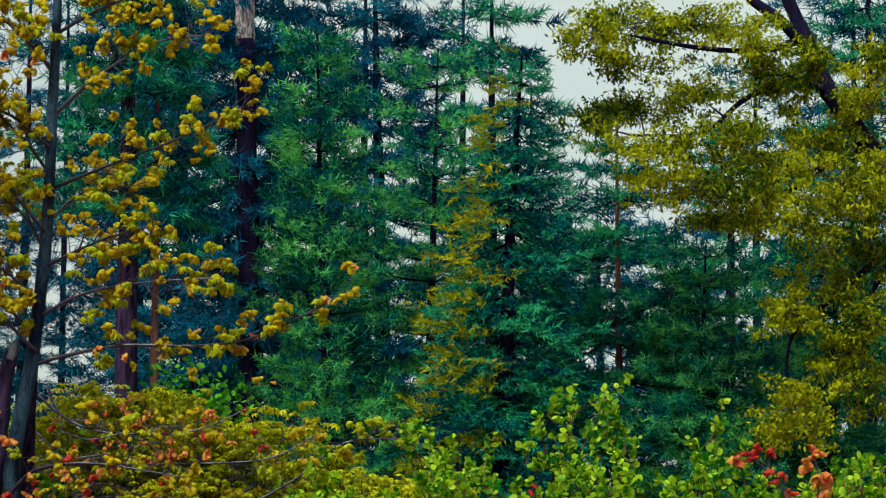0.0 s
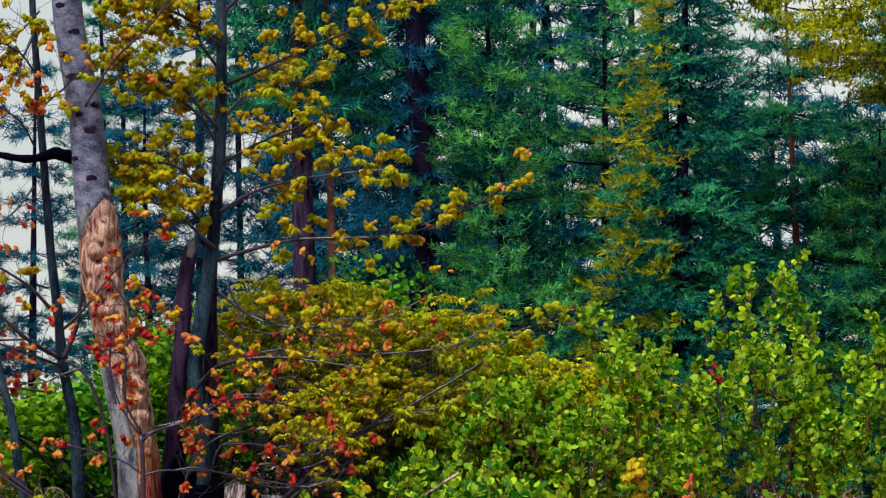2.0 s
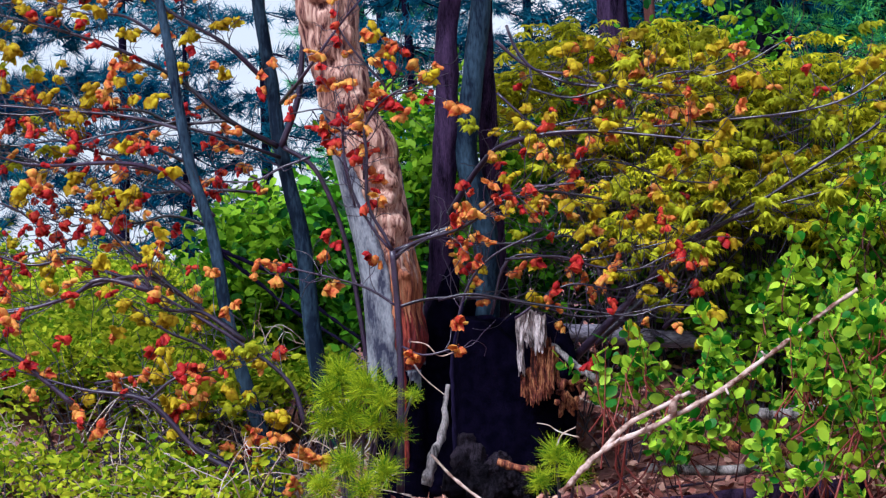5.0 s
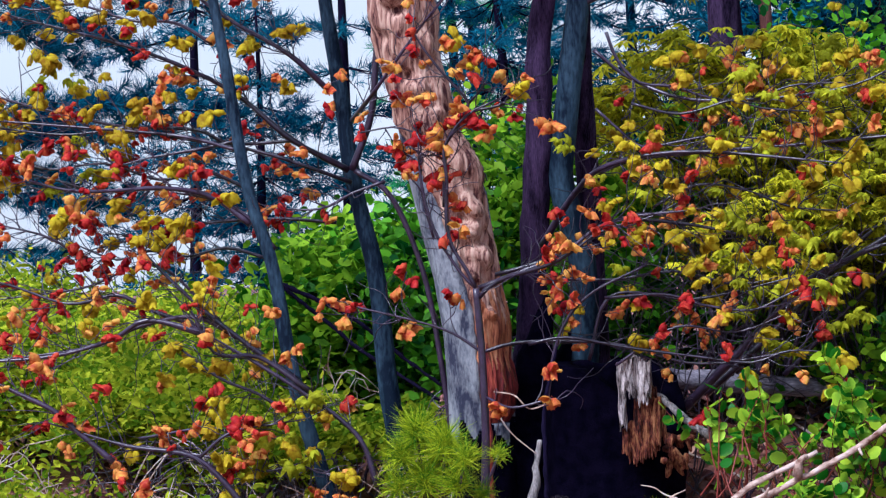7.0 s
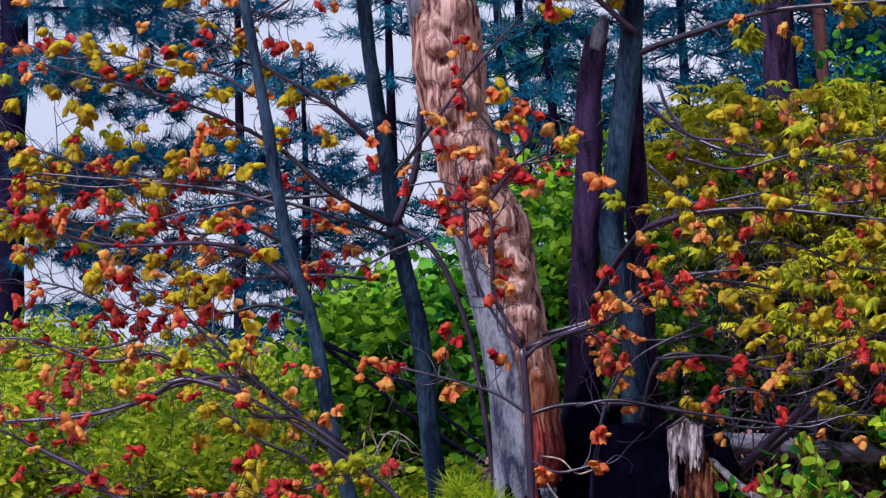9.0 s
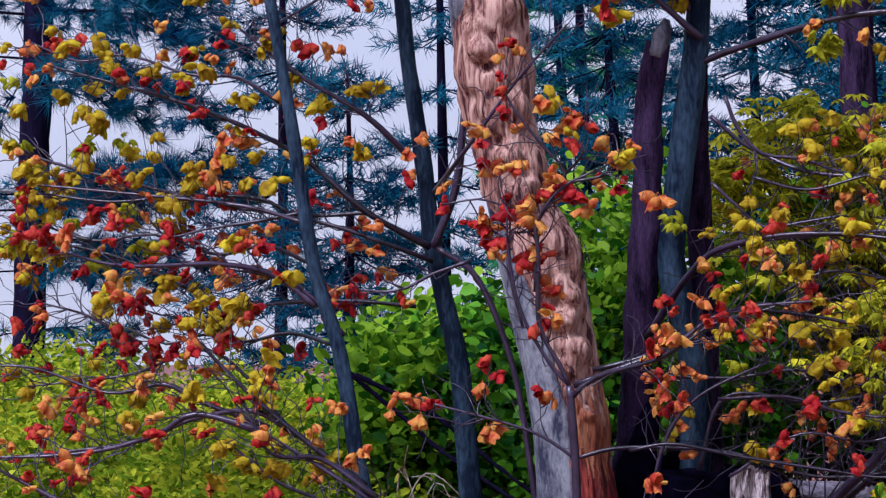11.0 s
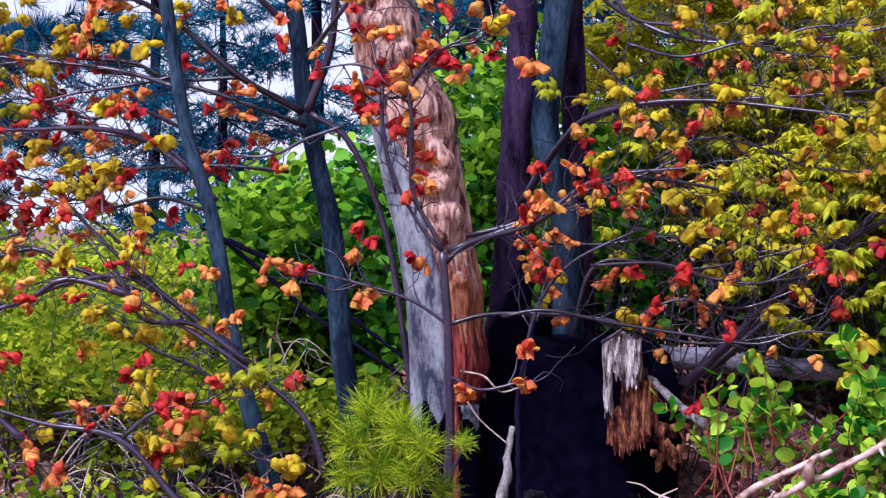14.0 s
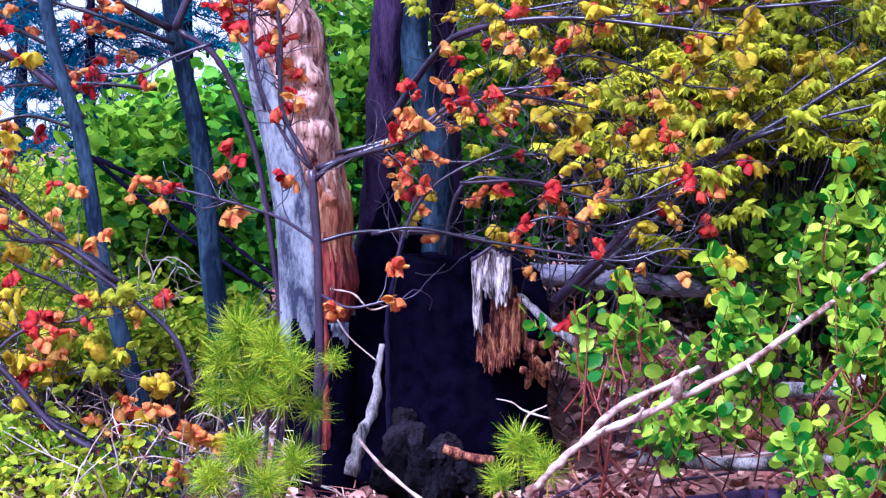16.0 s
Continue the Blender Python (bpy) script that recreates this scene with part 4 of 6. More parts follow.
for pts, mix, n, r in (
        ([(-3.823, 21.5, -0.154), (-4.055, 21.5, 0.034), (-4.267, 21.5, 0.15), (-4.436, 21.5, 0.318), (-4.628, 21.5, 0.456)], "roy", 4, 0.015),
        ([(-3.721, 21.6, 0.213), (-3.791, 21.6, 0.424), (-3.981, 21.6, 0.593), (-4.237, 21.6, 0.763), (-4.537, 21.6, 0.945)], "oyr", 5, 0.013),
        ([(-4.098, 21.8, 0.491), (-4.272, 21.8, 0.61), (-4.447, 21.8, 0.686), (-4.642, 21.8, 0.838)], "yyo", 4, 0.010),
        ([(-4.221, 22, 1.236), (-4.351, 22, 1.39), (-4.506, 22, 1.468), (-4.685, 22, 1.503)], "roy", 4, 0.010)):
    left.limb(pts, r, 0.004, mix, n + 2, 0.24, 0.12, scale=1.15, skip=0.15)

for pts, mix, n, r in (
        ([(-4.176, 22.3, 1.715), (-4.482, 22.3, 1.713), (-4.633, 22.3, 1.78), (-4.942, 22.3, 1.803), (-5.255, 22.3, 1.784), (-5.568, 22.3, 1.825), (-5.832, 22.3, 1.845)], "ryyo", 9, 0.009),
        ([(-4.43, 22.2, 1.723), (-4.609, 22.2, 1.692), (-4.84, 22.2, 1.663), (-4.995, 22.2, 1.638), (-5.09, 22.2, 1.733)], "ro", 5, 0.008),
        ([(-4.505, 21.9, 0.888), (-4.777, 21.9, 0.99), (-4.925, 21.9, 1.059), (-5.154, 21.9, 1.028), (-5.456, 21.9, 1.128), (-5.713, 21.9, 1.14)], "rror", 9, 0.011),
        ([(-4.426, 21.6, 0.883), (-4.704, 21.6, 0.956), (-4.867, 21.6, 0.879), (-5.141, 21.6, 0.813), (-5.516, 21.6, 0.797), (-5.667, 21.6, 0.814)], "oory", 8, 0.014),
        ([(-4.824, 21.4, 0.366), (-4.989, 21.4, 0.509), (-5.084, 21.4, 0.593), (-5.229, 21.4, 0.666), (-5.447, 21.4, 0.776), (-5.592, 21.4, 0.873)], "oor", 7, 0.014),
        ([(-3.779, 22.3, 1.517), (-3.932, 22.3, 1.468), (-4.085, 22.3, 1.404), (-4.326, 22.3, 1.416)], "ro", 5, 0.007),
        ([(-4.309, 22.2, 1.191), (-4.497, 22.2, 1.245), (-4.676, 22.2, 1.213), (-4.854, 22.2, 1.243), (-5.01, 22.2, 1.21), (-5.214, 22.2, 1.29)], "rry", 8, 0.008),
        ([(-4.569, 22.4, 2.166), (-4.747, 22.4, 2.274), (-4.954, 22.4, 2.295), (-5.213, 22.4, 2.381), (-5.425, 22.4, 2.365), (-5.634, 22.4, 2.45)], "oyyr", 9, 0.008),
        ([(-4.424, 22.3, 1.513), (-4.614, 22.3, 1.593), (-4.821, 22.3, 1.563), (-5.077, 22.3, 1.646), (-5.338, 22.3, 1.629), (-5.573, 22.3, 1.7)], "rry", 8, 0.008)):
    left.limb(pts, r, 0.0038, mix, int(n * 1.35), 0.26, 0.08, scale=1.15, skip=0.08)

mid = Maple("grey-green maple stem with arching side branches", 9)
mid.stem([(-3.775, 22.5, -0.05), (-3.798, 22.5, 0.25), (-3.842, 22.5, 0.60), (-3.873, 22.5, 1.057), (-3.926, 22.5, 1.329), (-3.975, 22.5, 1.579), (-4.007, 22.5, 1.897), (-4.048, 22.5, 2.204), (-4.08, 22.5, 2.511), (-4.204, 22.5, 3.969), (-4.229, 22.5, 4.421)], 0.052, 0.022)
mid.stem([(-3.937, 22.4, 1.571), (-3.772, 22.4, 1.442), (-3.638, 22.4, 1.093), (-3.571, 22.4, 0.672), (-3.537, 22.4, 0.351)], 0.012, 0.013, TWIG_BARK)
mid.stem([(-3.95, 22.4, 1.571), (-3.853, 22.4, 1.816), (-3.82, 22.4, 2.062), (-3.783, 22.4, 2.406), (-3.811, 22.4, 2.704)], 0.018, 0.012, TWIG_BARK)
for pts, mix, n, r in (
        ([(-3.966, 22.4, 1.574), (-4.205, 22.3, 1.724), (-4.478, 22.3, 1.954), (-4.866, 22.2, 2.15), (-5.477, 22.2, 2.336)], "ryoy", 16, 0.015),
        ([(-4.041, 22.4, 1.935), (-4.198, 22.3, 2.104), (-4.496, 22.3, 2.291), (-4.749, 22.3, 2.501)], "oyy", 10, 0.014),
        ([(-3.956, 22.4, 1.518), (-4.115, 22.3, 1.588), (-4.39, 22.3, 1.682), (-4.786, 22.3, 1.757)], "ror", 12, 0.010),
        ([(-4.074, 22.6, 1.336), (-4.381, 22.6, 1.363), (-4.791, 22.7, 1.343), (-5.232, 22.7, 1.255)], "rrro", 12, 0.008),
        ([(-3.939, 22.4, 1.798), (-3.736, 21.95, 1.916), (-3.491, 21.85, 2.195), (-3.284, 21.8, 2.398)], "orr", 9, 0.013),
        ([(-4.185, 22.4, 3.917), (-4.327, 22.3, 3.581), (-4.569, 22.3, 3.337)], "ryo", 8, 0.010),
        ([(-3.743, 22, 3.354), (-3.545, 22, 3.674), (-3.251, 21.9, 3.943), (-3.014, 21.9, 4.262)], "yyo", 10, 0.010),
        ([(-4.146, 22.4, 4.081), (-4.27, 22.2, 3.896), (-4.473, 22.2, 3.856)], "yyl", 7, 0.009),
        ([(-4.155, 22.3, 3.622), (-4.249, 22.1, 3.765), (-4.514, 22, 3.875)], "yyl", 8, 0.008),
        ([(-4.15, 22.3, 3.094), (-4.244, 22.1, 3.281), (-4.509, 22, 3.434)], "yoyr", 8, 0.008),
        ([(-4.152, 22.3, 3.338), (-3.847, 21.9, 3.505), (-3.672, 21.8, 3.655)], "yol", 6, 0.008),
        ([(-4.155, 22.3, 2.811), (-4.297, 22.2, 2.603), (-4.58, 22.2, 2.441)], "ror", 6, 0.009)):
    mid.limb(pts, r, 0.004, mix, n, 0.30 if pts[0][2] > 2.6 else 0.28, 0.1, tufts=3 if pts[0][2] > 2.6 else 2, scale=1.12)

front = Maple("thin dark maple stem forking before the snag", 11)
front.stem([(-3.249, 21.5, -0.109), (-3.237, 21.5, 0.215), (-3.227, 21.5, 0.433), (-3.23, 21.5, 0.765), (-3.246, 21.5, 1.054)], 0.020, 0.015, TWIG_BARK)
for pts, mix, n, r in (
        ([(-3.246, 21.5, 1.054), (-3.312, 21.5, 1.127), (-3.413, 21.5, 1.304), (-3.462, 21.5, 1.51), (-3.469, 21.5, 1.716)], "rro", 6, 0.008),
        ([(-3.246, 21.5, 1.054), (-3.28, 21.5, 1.127), (-3.355, 21.5, 1.282), (-3.353, 21.5, 1.529), (-3.356, 21.5, 1.657), (-3.26, 21.5, 1.779), (-3.134, 21.5, 1.838)], "roo", 7, 0.010),
        ([(-3.238, 21.5, 1.013), (-3.145, 21.5, 1.085), (-2.879, 21.4, 1.162), (-2.651, 21.4, 1.317)], "oor", 7, 0.011),
        ([(-3.226, 21.5, 0.599), (-3.095, 21.4, 0.556), (-2.929, 21.4, 0.59)], "o", 2, 0.006),
        ([(-3.246, 21.6, 0.779), (-3.42, 21.6, 0.885), (-3.801, 21.6, 0.992)], "ro", 7, 0.006),
        ([(-3.386, 21.6, 1.398), (-3.378, 21.6, 1.534), (-3.367, 21.6, 1.669), (-3.321, 21.6, 1.741), (-3.265, 21.6, 1.833), (-3.329, 21.6, 1.918), (-3.383, 21.6, 1.981), (-3.462, 21.6, 2.092), (-3.491, 21.6, 2.153)], "roro", 5, 0.009),
        ([(-3.265, 21.6, 1.833), (-3.194, 21.6, 1.908), (-3.216, 21.6, 1.957), (-3.243, 21.6, 1.999)], "ory", 4, 0.005),
        ([(-3.367, 21.6, 1.669), (-3.266, 21.6, 1.79), (-3.172, 21.6, 1.81), (-3.107, 21.6, 1.834), (-3.066, 21.6, 1.905)], "oyro", 4, 0.006),
        ([(-3.435, 21.6, 1.263), (-3.479, 21.6, 1.452), (-3.478, 21.6, 1.64), (-3.476, 21.6, 1.758)], "rr", 3, 0.005),
        ([(-3.621, 21.6, 1.632), (-3.535, 21.6, 1.661), (-3.451, 21.6, 1.618), (-3.376, 21.6, 1.627)], "ror", 2, 0.004),
        ([(-3.737, 21.6, 1.728), (-3.598, 21.6, 1.746), (-3.513, 21.6, 1.724), (-3.428, 21.6, 1.68)], "ro", 2, 0.004)):
    front.limb(pts, r, 0.004, mix, n, 0.22, 0.1, scale=1.15)

arch = Maple("maple with long arching dark twigs and few new leaves", 19)
for pts, mix, n, r in (
        ([(-3.211, 21.8, 1.099), (-3.02, 21.8, 1.146), (-2.852, 21.8, 1.223), (-2.686, 21.8, 1.289), (-2.545, 21.8, 1.319), (-2.379, 21.8, 1.396)], "oor", 6, 0.009),
        ([(-2.996, 22.1, 1.063), (-2.732, 22.1, 1.052), (-2.469, 22.1, 1.079), (-2.21, 22.1, 1.015), (-2.021, 22.1, 1.039)], "oyr", 6, 0.007),
        ([(-2.756, 21.9, 0.981), (-2.497, 21.9, 0.988), (-2.334, 21.9, 0.938), (-2.126, 21.9, 0.91), (-1.962, 21.9, 0.976), (-1.753, 21.9, 1.049)], "oyrl", 6, 0.007),
        ([(-2.712, 22.2, 1.316), (-2.449, 22.2, 1.285), (-2.212, 22.2, 1.23), (-2.049, 22.2, 1.15), (-1.771, 22.2, 1.005)], "oyr", 6, 0.008),
        ([(-2.759, 22.3, 2.138), (-2.714, 22.3, 2.015), (-2.621, 22.3, 1.91), (-2.464, 22.3, 1.885), (-2.322, 22.3, 1.832), (-2.131, 22.3, 1.805), (-1.962, 22.3, 1.866), (-1.725, 22.3, 1.872)], "oyy", 9, 0.008),
        ([(-2.805, 22.2, 1.8), (-2.7, 22.2, 1.7), (-2.606, 22.2, 1.625), (-2.461, 22.2, 1.639), (-2.27, 22.2, 1.661), (-2.01, 22.2, 1.628)], "oyr", 6, 0.007),
        ([(-3.063, 21.7, 0.802), (-2.898, 21.7, 0.826), (-2.643, 21.7, 0.777), (-2.344, 21.7, 0.729), (-2.116, 21.7, 0.699), (-1.955, 21.7, 0.744), (-1.729, 21.7, 0.724)], "yor", 5, 0.007),
        ([(-2.623, 22.0, 1.813), (-2.412, 22.0, 1.759), (-2.176, 22.0, 1.809), (-2.06, 22.0, 1.769), (-1.714, 22.0, 1.734)], "oyl", 6, 0.006),
        ([(-2.555, 22.1, 1.361), (-2.362, 22.1, 1.45), (-2.15, 22.1, 1.42), (-1.965, 22.1, 1.344), (-1.732, 22.1, 1.313)], "oyl", 6, 0.006),
        ([(-2.718, 21.9, 0.689), (-2.454, 21.9, 0.847), (-2.199, 21.9, 0.818), (-1.965, 21.9, 0.894)], "oyr", 4, 0.006)):
    arch.limb(pts, r, 0.0035, mix, n + 2, 0.26, 0.06, scale=1.15, skip=0.15)
# low twigs that carry yellow and orange tufts over the litter
for pts, n, mix in (
        ([(-4.75, 21.55, 0.45), (-4.432, 21.5, 0.495), (-4.305, 21.5, 0.466), (-4.167, 21.5, 0.495), (-4.058, 21.5, 0.552)], 7, "yly"),
        ([(-4.75, 21.55, 0.42), (-4.435, 21.5, 0.37), (-4.308, 21.5, 0.332), (-4.171, 21.5, 0.303), (-4.042, 21.5, 0.33), (-3.956, 21.5, 0.294), (-3.82, 21.5, 0.274)], 9, "oyoly"),
        ([(-4.441, 21.5, 0.2), (-4.332, 21.5, 0.126), (-4.157, 21.5, 0.06), (-4.021, 21.5, 0.035), (-3.903, 21.5, 0.035), (-3.80, 21.5, 0.064), (-3.66, 21.5, 0.084)], 9, "oyo")):
    arch.limb(pts, 0.007, 0.0035, mix, n, 0.16, 0.08, scale=1.15, start=0.3)

vine = Maple("arching vine maple limbs with layered lime leaves", 13)
for k in range(9):
    a = np.array((-2.321, 23, 0.557)) + np.array([0.12 * (k % 3), 0.1 * (k % 4), 0])
    end = np.array((-0.631, 23, 1.949)) * (k / 8) + np.array((-2.85, 23.2, 1.973)) * (1 - k / 8)
    end = end + np.array([0, 0.15 * math.sin(2.1 * k), 0.35 * math.sin(3.7 * k) - 0.25])
    bow = (a + end) / 2 + np.array([0, 0, 0.25])
    vine.limb([tuple(a), tuple(bow), tuple(end)], 0.011, 0.004, "llly" if k > 2 else "yol", 10, 0.34, 0.05, tufts=2, scale=1.0)

seedling = Maple("maple seedling with large crimson and salmon leaves", 15, group="maple seedlings")
seedling.limb([(2.33, 20.3, -0.3), (2.32, 20.25, 0.4), (2.298, 20.2, 1.079), (2.228, 20.2, 1.58), (2.023, 20.2, 1.788)], 0.008, 0.004, "rro", 8, 0.16, 0.2, start=0.8, tufts=1, scale=1.5, skip=0)
seedling.limb([(2.35, 20.3, -0.3), (2.36, 20.25, 0.4), (2.37, 20.2, 1.082), (2.456, 20.2, 1.589), (2.42, 20.2, 1.822)], 0.008, 0.004, "o", 5, 0.08, 0.1, start=0.86, tufts=1, scale=1.6, skip=0)
shoot = Maple("maple seedling with pale golden leaves among manzanita", 17, group="maple seedlings")
shoot.limb([(0.184, 20.3, 0.33), (0.172, 20.3, 0.69), (0.129, 20.3, 0.871)], 0.008, 0.004, "yyo", 7, 0.14, 0.2, start=0.5, tufts=1, scale=1.2, skip=0)
shoot.limb([(0.394, 20.3, 0.33), (0.426, 20.3, 0.63), (0.472, 20.3, 0.72)], 0.008, 0.004, "o", 2, 0.1, 0.2, start=0.8, tufts=1, scale=1.4, skip=0)
shoot.limb([(0.702, 20.35, 0.987), (0.675, 20.35, 1.318), (0.647, 20.35, 1.56)], 0.006, 0.003, "r", 2, 0.06, 0.2, start=0.6, tufts=1, scale=1.0, skip=0)

# ---- shrubs ----
def shrub(name, label, lo, hi, leaf, size, material, count, clumps, seed, bark=MANZ_BARK, tilt=0.7, clump=0.16, group="", up=0.5, stems=26, solo=0, sprig=0.0):
    """A shrub in the box lo to hi: woody stems from its foot to clump after clump of leaves."""
    rng = np.random.default_rng(seed)
    lo, hi = np.array(lo, float), np.array(hi, float)
    foot = np.array([(lo[0] + hi[0]) / 2, (lo[1] + hi[1]) / 2, ground_height((lo[0] + hi[0]) / 2, (lo[1] + hi[1]) / 2) - 0.05])
    root = base_at(name, label, "shrub", tuple(foot), group=group)
    c = rng.uniform(0, 1, (clumps, 3))
    c[:, 2] = c[:, 2] ** 0.8
    pts = lo + c * (hi - lo)
    # uneven domed outline
    mid_, half = (lo + hi) / 2, (hi - lo) / 2
    q = (pts[:, :2] - mid_[:2]) / half[:2]
    dome = 1 - 0.35 * np.clip((q ** 2).sum(1), 0, 1.4) + 0.12 * np.sin(pts[:, 0] * 5 + seed) + 0.08 * np.sin(pts[:, 0] * 13 + 2 * seed)
    pts[:, 2] = lo[2] + (pts[:, 2] - lo[2]) * np.clip(dome, 0.3, 1.2)
    for k in rng.choice(clumps, min(stems, clumps), replace=False):
        p = pts[k]
        start = foot + rng.normal(0, 0.12, 3) * (1 + half[0], 1, 0)
        m_ = (start + p) / 2 + rng.normal(0, 0.08, 3)
        part("stem", mesh_of("stem", *tube([start - foot, m_ - foot, p - foot], (0.009, 0.0035), 5, 0.08, 0.1, int(k)), bark), root)
    which = rng.integers(0, clumps, count)
    places = pts[which] + rng.normal(0, clump, (count, 3)) * (1, 1, 0.8)
    rots = turns(rng, count, tilt)
    if up:
        d = rng.normal(0, 1, (count, 3))
        d[:, 2] = np.abs(d[:, 2]) * up + 0.3 * up
        rots = aimed(d, rng)
    scales = size * rng.uniform(0.55, 1.2, count)
    if sprig:
        # leaves sit along upright twigs
        way = rng.normal(0, 0.45, (clumps, 3))
        way[:, 2] = np.abs(way[:, 2]) * 0.5 + 0.75
        way /= np.linalg.norm(way, axis=1)[:, None]
        lens = sprig * rng.uniform(0.6, 1.3, clumps)
        run = rng.uniform(0, 1, count)
        places = pts[which] + way[which] * (lens[which] * run)[:, None]
        d = rng.normal(0, 1, (count, 3))
        d -= way[which] * (d * way[which]).sum(1)[:, None]
        d /= np.linalg.norm(d, axis=1)[:, None]
        rots = aimed(d + way[which] * rng.uniform(0.1, 0.9, count)[:, None], rng)
        hs = Heap()
        for k in range(clumps):
            p = pts[k] - foot
            hs.add(tube([p - way[k] * lens[k] * 0.6 + rng.normal(0, 0.03, 3), p + rng.normal(0, 0.01, 3), p + way[k] * lens[k]], (0.0042, 0.0016), 5, 0.06, 0, 0, cap=False))
        tagged(part("twig", hs.mesh("twig", bark), root), kind="stuff")
    # the outermost leaves one by one, the rest together
    if solo:
        me = mesh_of("leaf", leaf[0], leaf[1], MANZ_LEAF_ONE)
        order = np.argsort(places[:, 1])
        for k in order[:solo]:
            m = Matrix(rots[k].tolist()).to_4x4()
            part("leaf", me, root, m=Matrix.Translation(places[k] - foot) @ m @ Matrix.Scale(float(scales[k]), 4))
        rest = order[solo:]
        places, rots, scales = places[rest], rots[rest], scales[rest]
    ob = part("foliage", scatter_mesh("foliage", leaf[0], leaf[1], places - foot, rots, scales, material), root)
    tagged(ob, kind="stuff")
    return root


def layered_shrub(label, lo, hi, material, seed, sprays, group="thicket shrubs", size=0.05):
    """A shrub whose drooping leaf tufts lie in flat tiers along arching boughs, with gaps between the tiers."""
    rng = np.random.default_rng(seed)
    lo, hi = np.array(lo, float), np.array(hi, float)
    foot = np.array(ground_under(((lo[0] + hi[0]) / 2, (lo[1] + hi[1]) / 2, 0)))
    root = base_at("shrub", label, "shrub", tuple(foot), group=group)
    spots = []
    for k in range(sprays):
        w = rng.uniform(-1, 1, 2)
        dome = 1 - 0.30 * min(1.2, w[0] ** 2 + 0.4 * w[1] ** 2)
        p = np.array([(lo[0] + hi[0]) / 2 + w[0] * (hi[0] - lo[0]) / 2, (lo[1] + hi[1]) / 2 + w[1] * (hi[1] - lo[1]) / 2, lo[2] + (hi[2] - lo[2]) * dome * rng.uniform(0, 1) ** 0.6])
        d = np.array([w[0] + rng.normal(0, 0.5), -0.5 + rng.normal(0, 0.5), 0.0])
        d /= np.linalg.norm(d)
        reach = rng.uniform(0.2, 0.45)
        q = p + d * reach + (0, 0, rng.uniform(-0.08, 0.05))
        side = np.cross(d, [0, 0, 1.0])
        part("stem", mesh_of("stem", *tube([foot * 0 + (rng.normal(0, 0.1), rng.normal(0, 0.1), 0), (p - foot) * 0.6 + (0, 0, 0.1), p - foot, q - foot], (0.008, 0.002), 5, 0.09, 0.1, k, cap=False), TWIG_BARK), root)
        m = int(rng.uniform(16, 30))
        s_, off = rng.uniform(-0.1, 1.1, m), rng.normal(0, 0.09, m)
        spots.append(p + np.outer(s_, q - p) + np.outer(off, side) + np.outer(rng.normal(0, 0.016, m) - 0.3 * np.abs(off), [0, 0, 1.0]))
    spots = np.vstack(spots)
    n = len(spots)
    tagged(part("foliage", scatter_mesh("foliage", *UMBRELLA, spots - foot, turns(rng, n, 0.3), size * rng.uniform(0.6, 1.2, n), material), root), kind="stuff")


# yellow-green thicket behind the maples
for k, (a, b, n, mtl) in enumerate((
        ((-2.915, 23.9, 1.0), (-1.837, 25, 2.0), 2600, MID_LEAF),
        ((-1.961, 23.8, 0.8), (-0.903, 24.8, 1.85), 2600, MID_LEAF),
        ((-1.089, 23.6, 0.8), (0.072, 24.4, 1.45), 2200, MID_LEAF),
        ((-2.641, 25.0, 1.315), (-1.336, 25.6, 2.25), 4200, DEEP_LEAF),
        ((-3.555, 23.8, 0.903), (-2.801, 24.6, 1.808), 2600, MID_LEAF),
        ((-3.025, 23.6, 0.523), (-1.843, 24.4, 1.297), 3200, DEEP_LEAF),
        ((-2.1, 23.3, 0.45), (-0.9, 23.9, 1.1), 2400, MID_LEAF),
        ((-3.35, 23.2, 0.3), (-2.7, 23.5, 1.25), 1500, DEEP_LEAF),
        ((-3.95, 24.0, 1.0), (-3.3, 24.6, 2.05), 1700, MID_LEAF),
        ((-1.75, 22.85, 0.35), (-0.7, 23.2, 0.95), 1700, MID_LEAF))):
    shrub("shrub", "bright green leafy shrub behind the maple stems" if mtl is MID_LEAF else "deep green leafy shrub in shade", a, b, HEX, 0.068, mtl, n, 150, 40 + k, TWIG_BARK, clump=0.10, group="thicket shrubs", up=0.4)
for k, (a, b, n) in enumerate((
        ((-2.85, 23.3, 1.35), (-1.75, 24.2, 2.22), 90),
        ((-2.0, 23.2, 1.05), (-0.85, 24.0, 2.12), 110),
        ((-1.1, 23.1, 0.95), (0.15, 23.8, 1.66), 90),
        ((-2.2, 22.9, 0.85), (-1.1, 23.3, 1.55), 70))):
    layered_shrub("spreading shrub with tiers of drooping yellow-green leaves", a, b, THICKET_LEAF, 240 + k, n)
for k, (a, b, n, mtl) in enumerate((
        ((-4.561, 23.3, 0.524), (-4.221, 24.4, 1.232), 3600, MID_LEAF),
        ((-4.072, 23.3, 0.515), (-3.636, 24.4, 1.497), 3600, DEEP_LEAF),
        ((-4.577, 23.5, 0.339), (-4.055, 24.6, 1.216), 3600, MID_LEAF))):
    shrub("shrub", "deep green broad-leaved shrub behind the dead trunk", a, b, HEX, 0.075, mtl, n, 100, 60 + k, TWIG_BARK, clump=0.13, group="deep green shrubs", up=0.4)
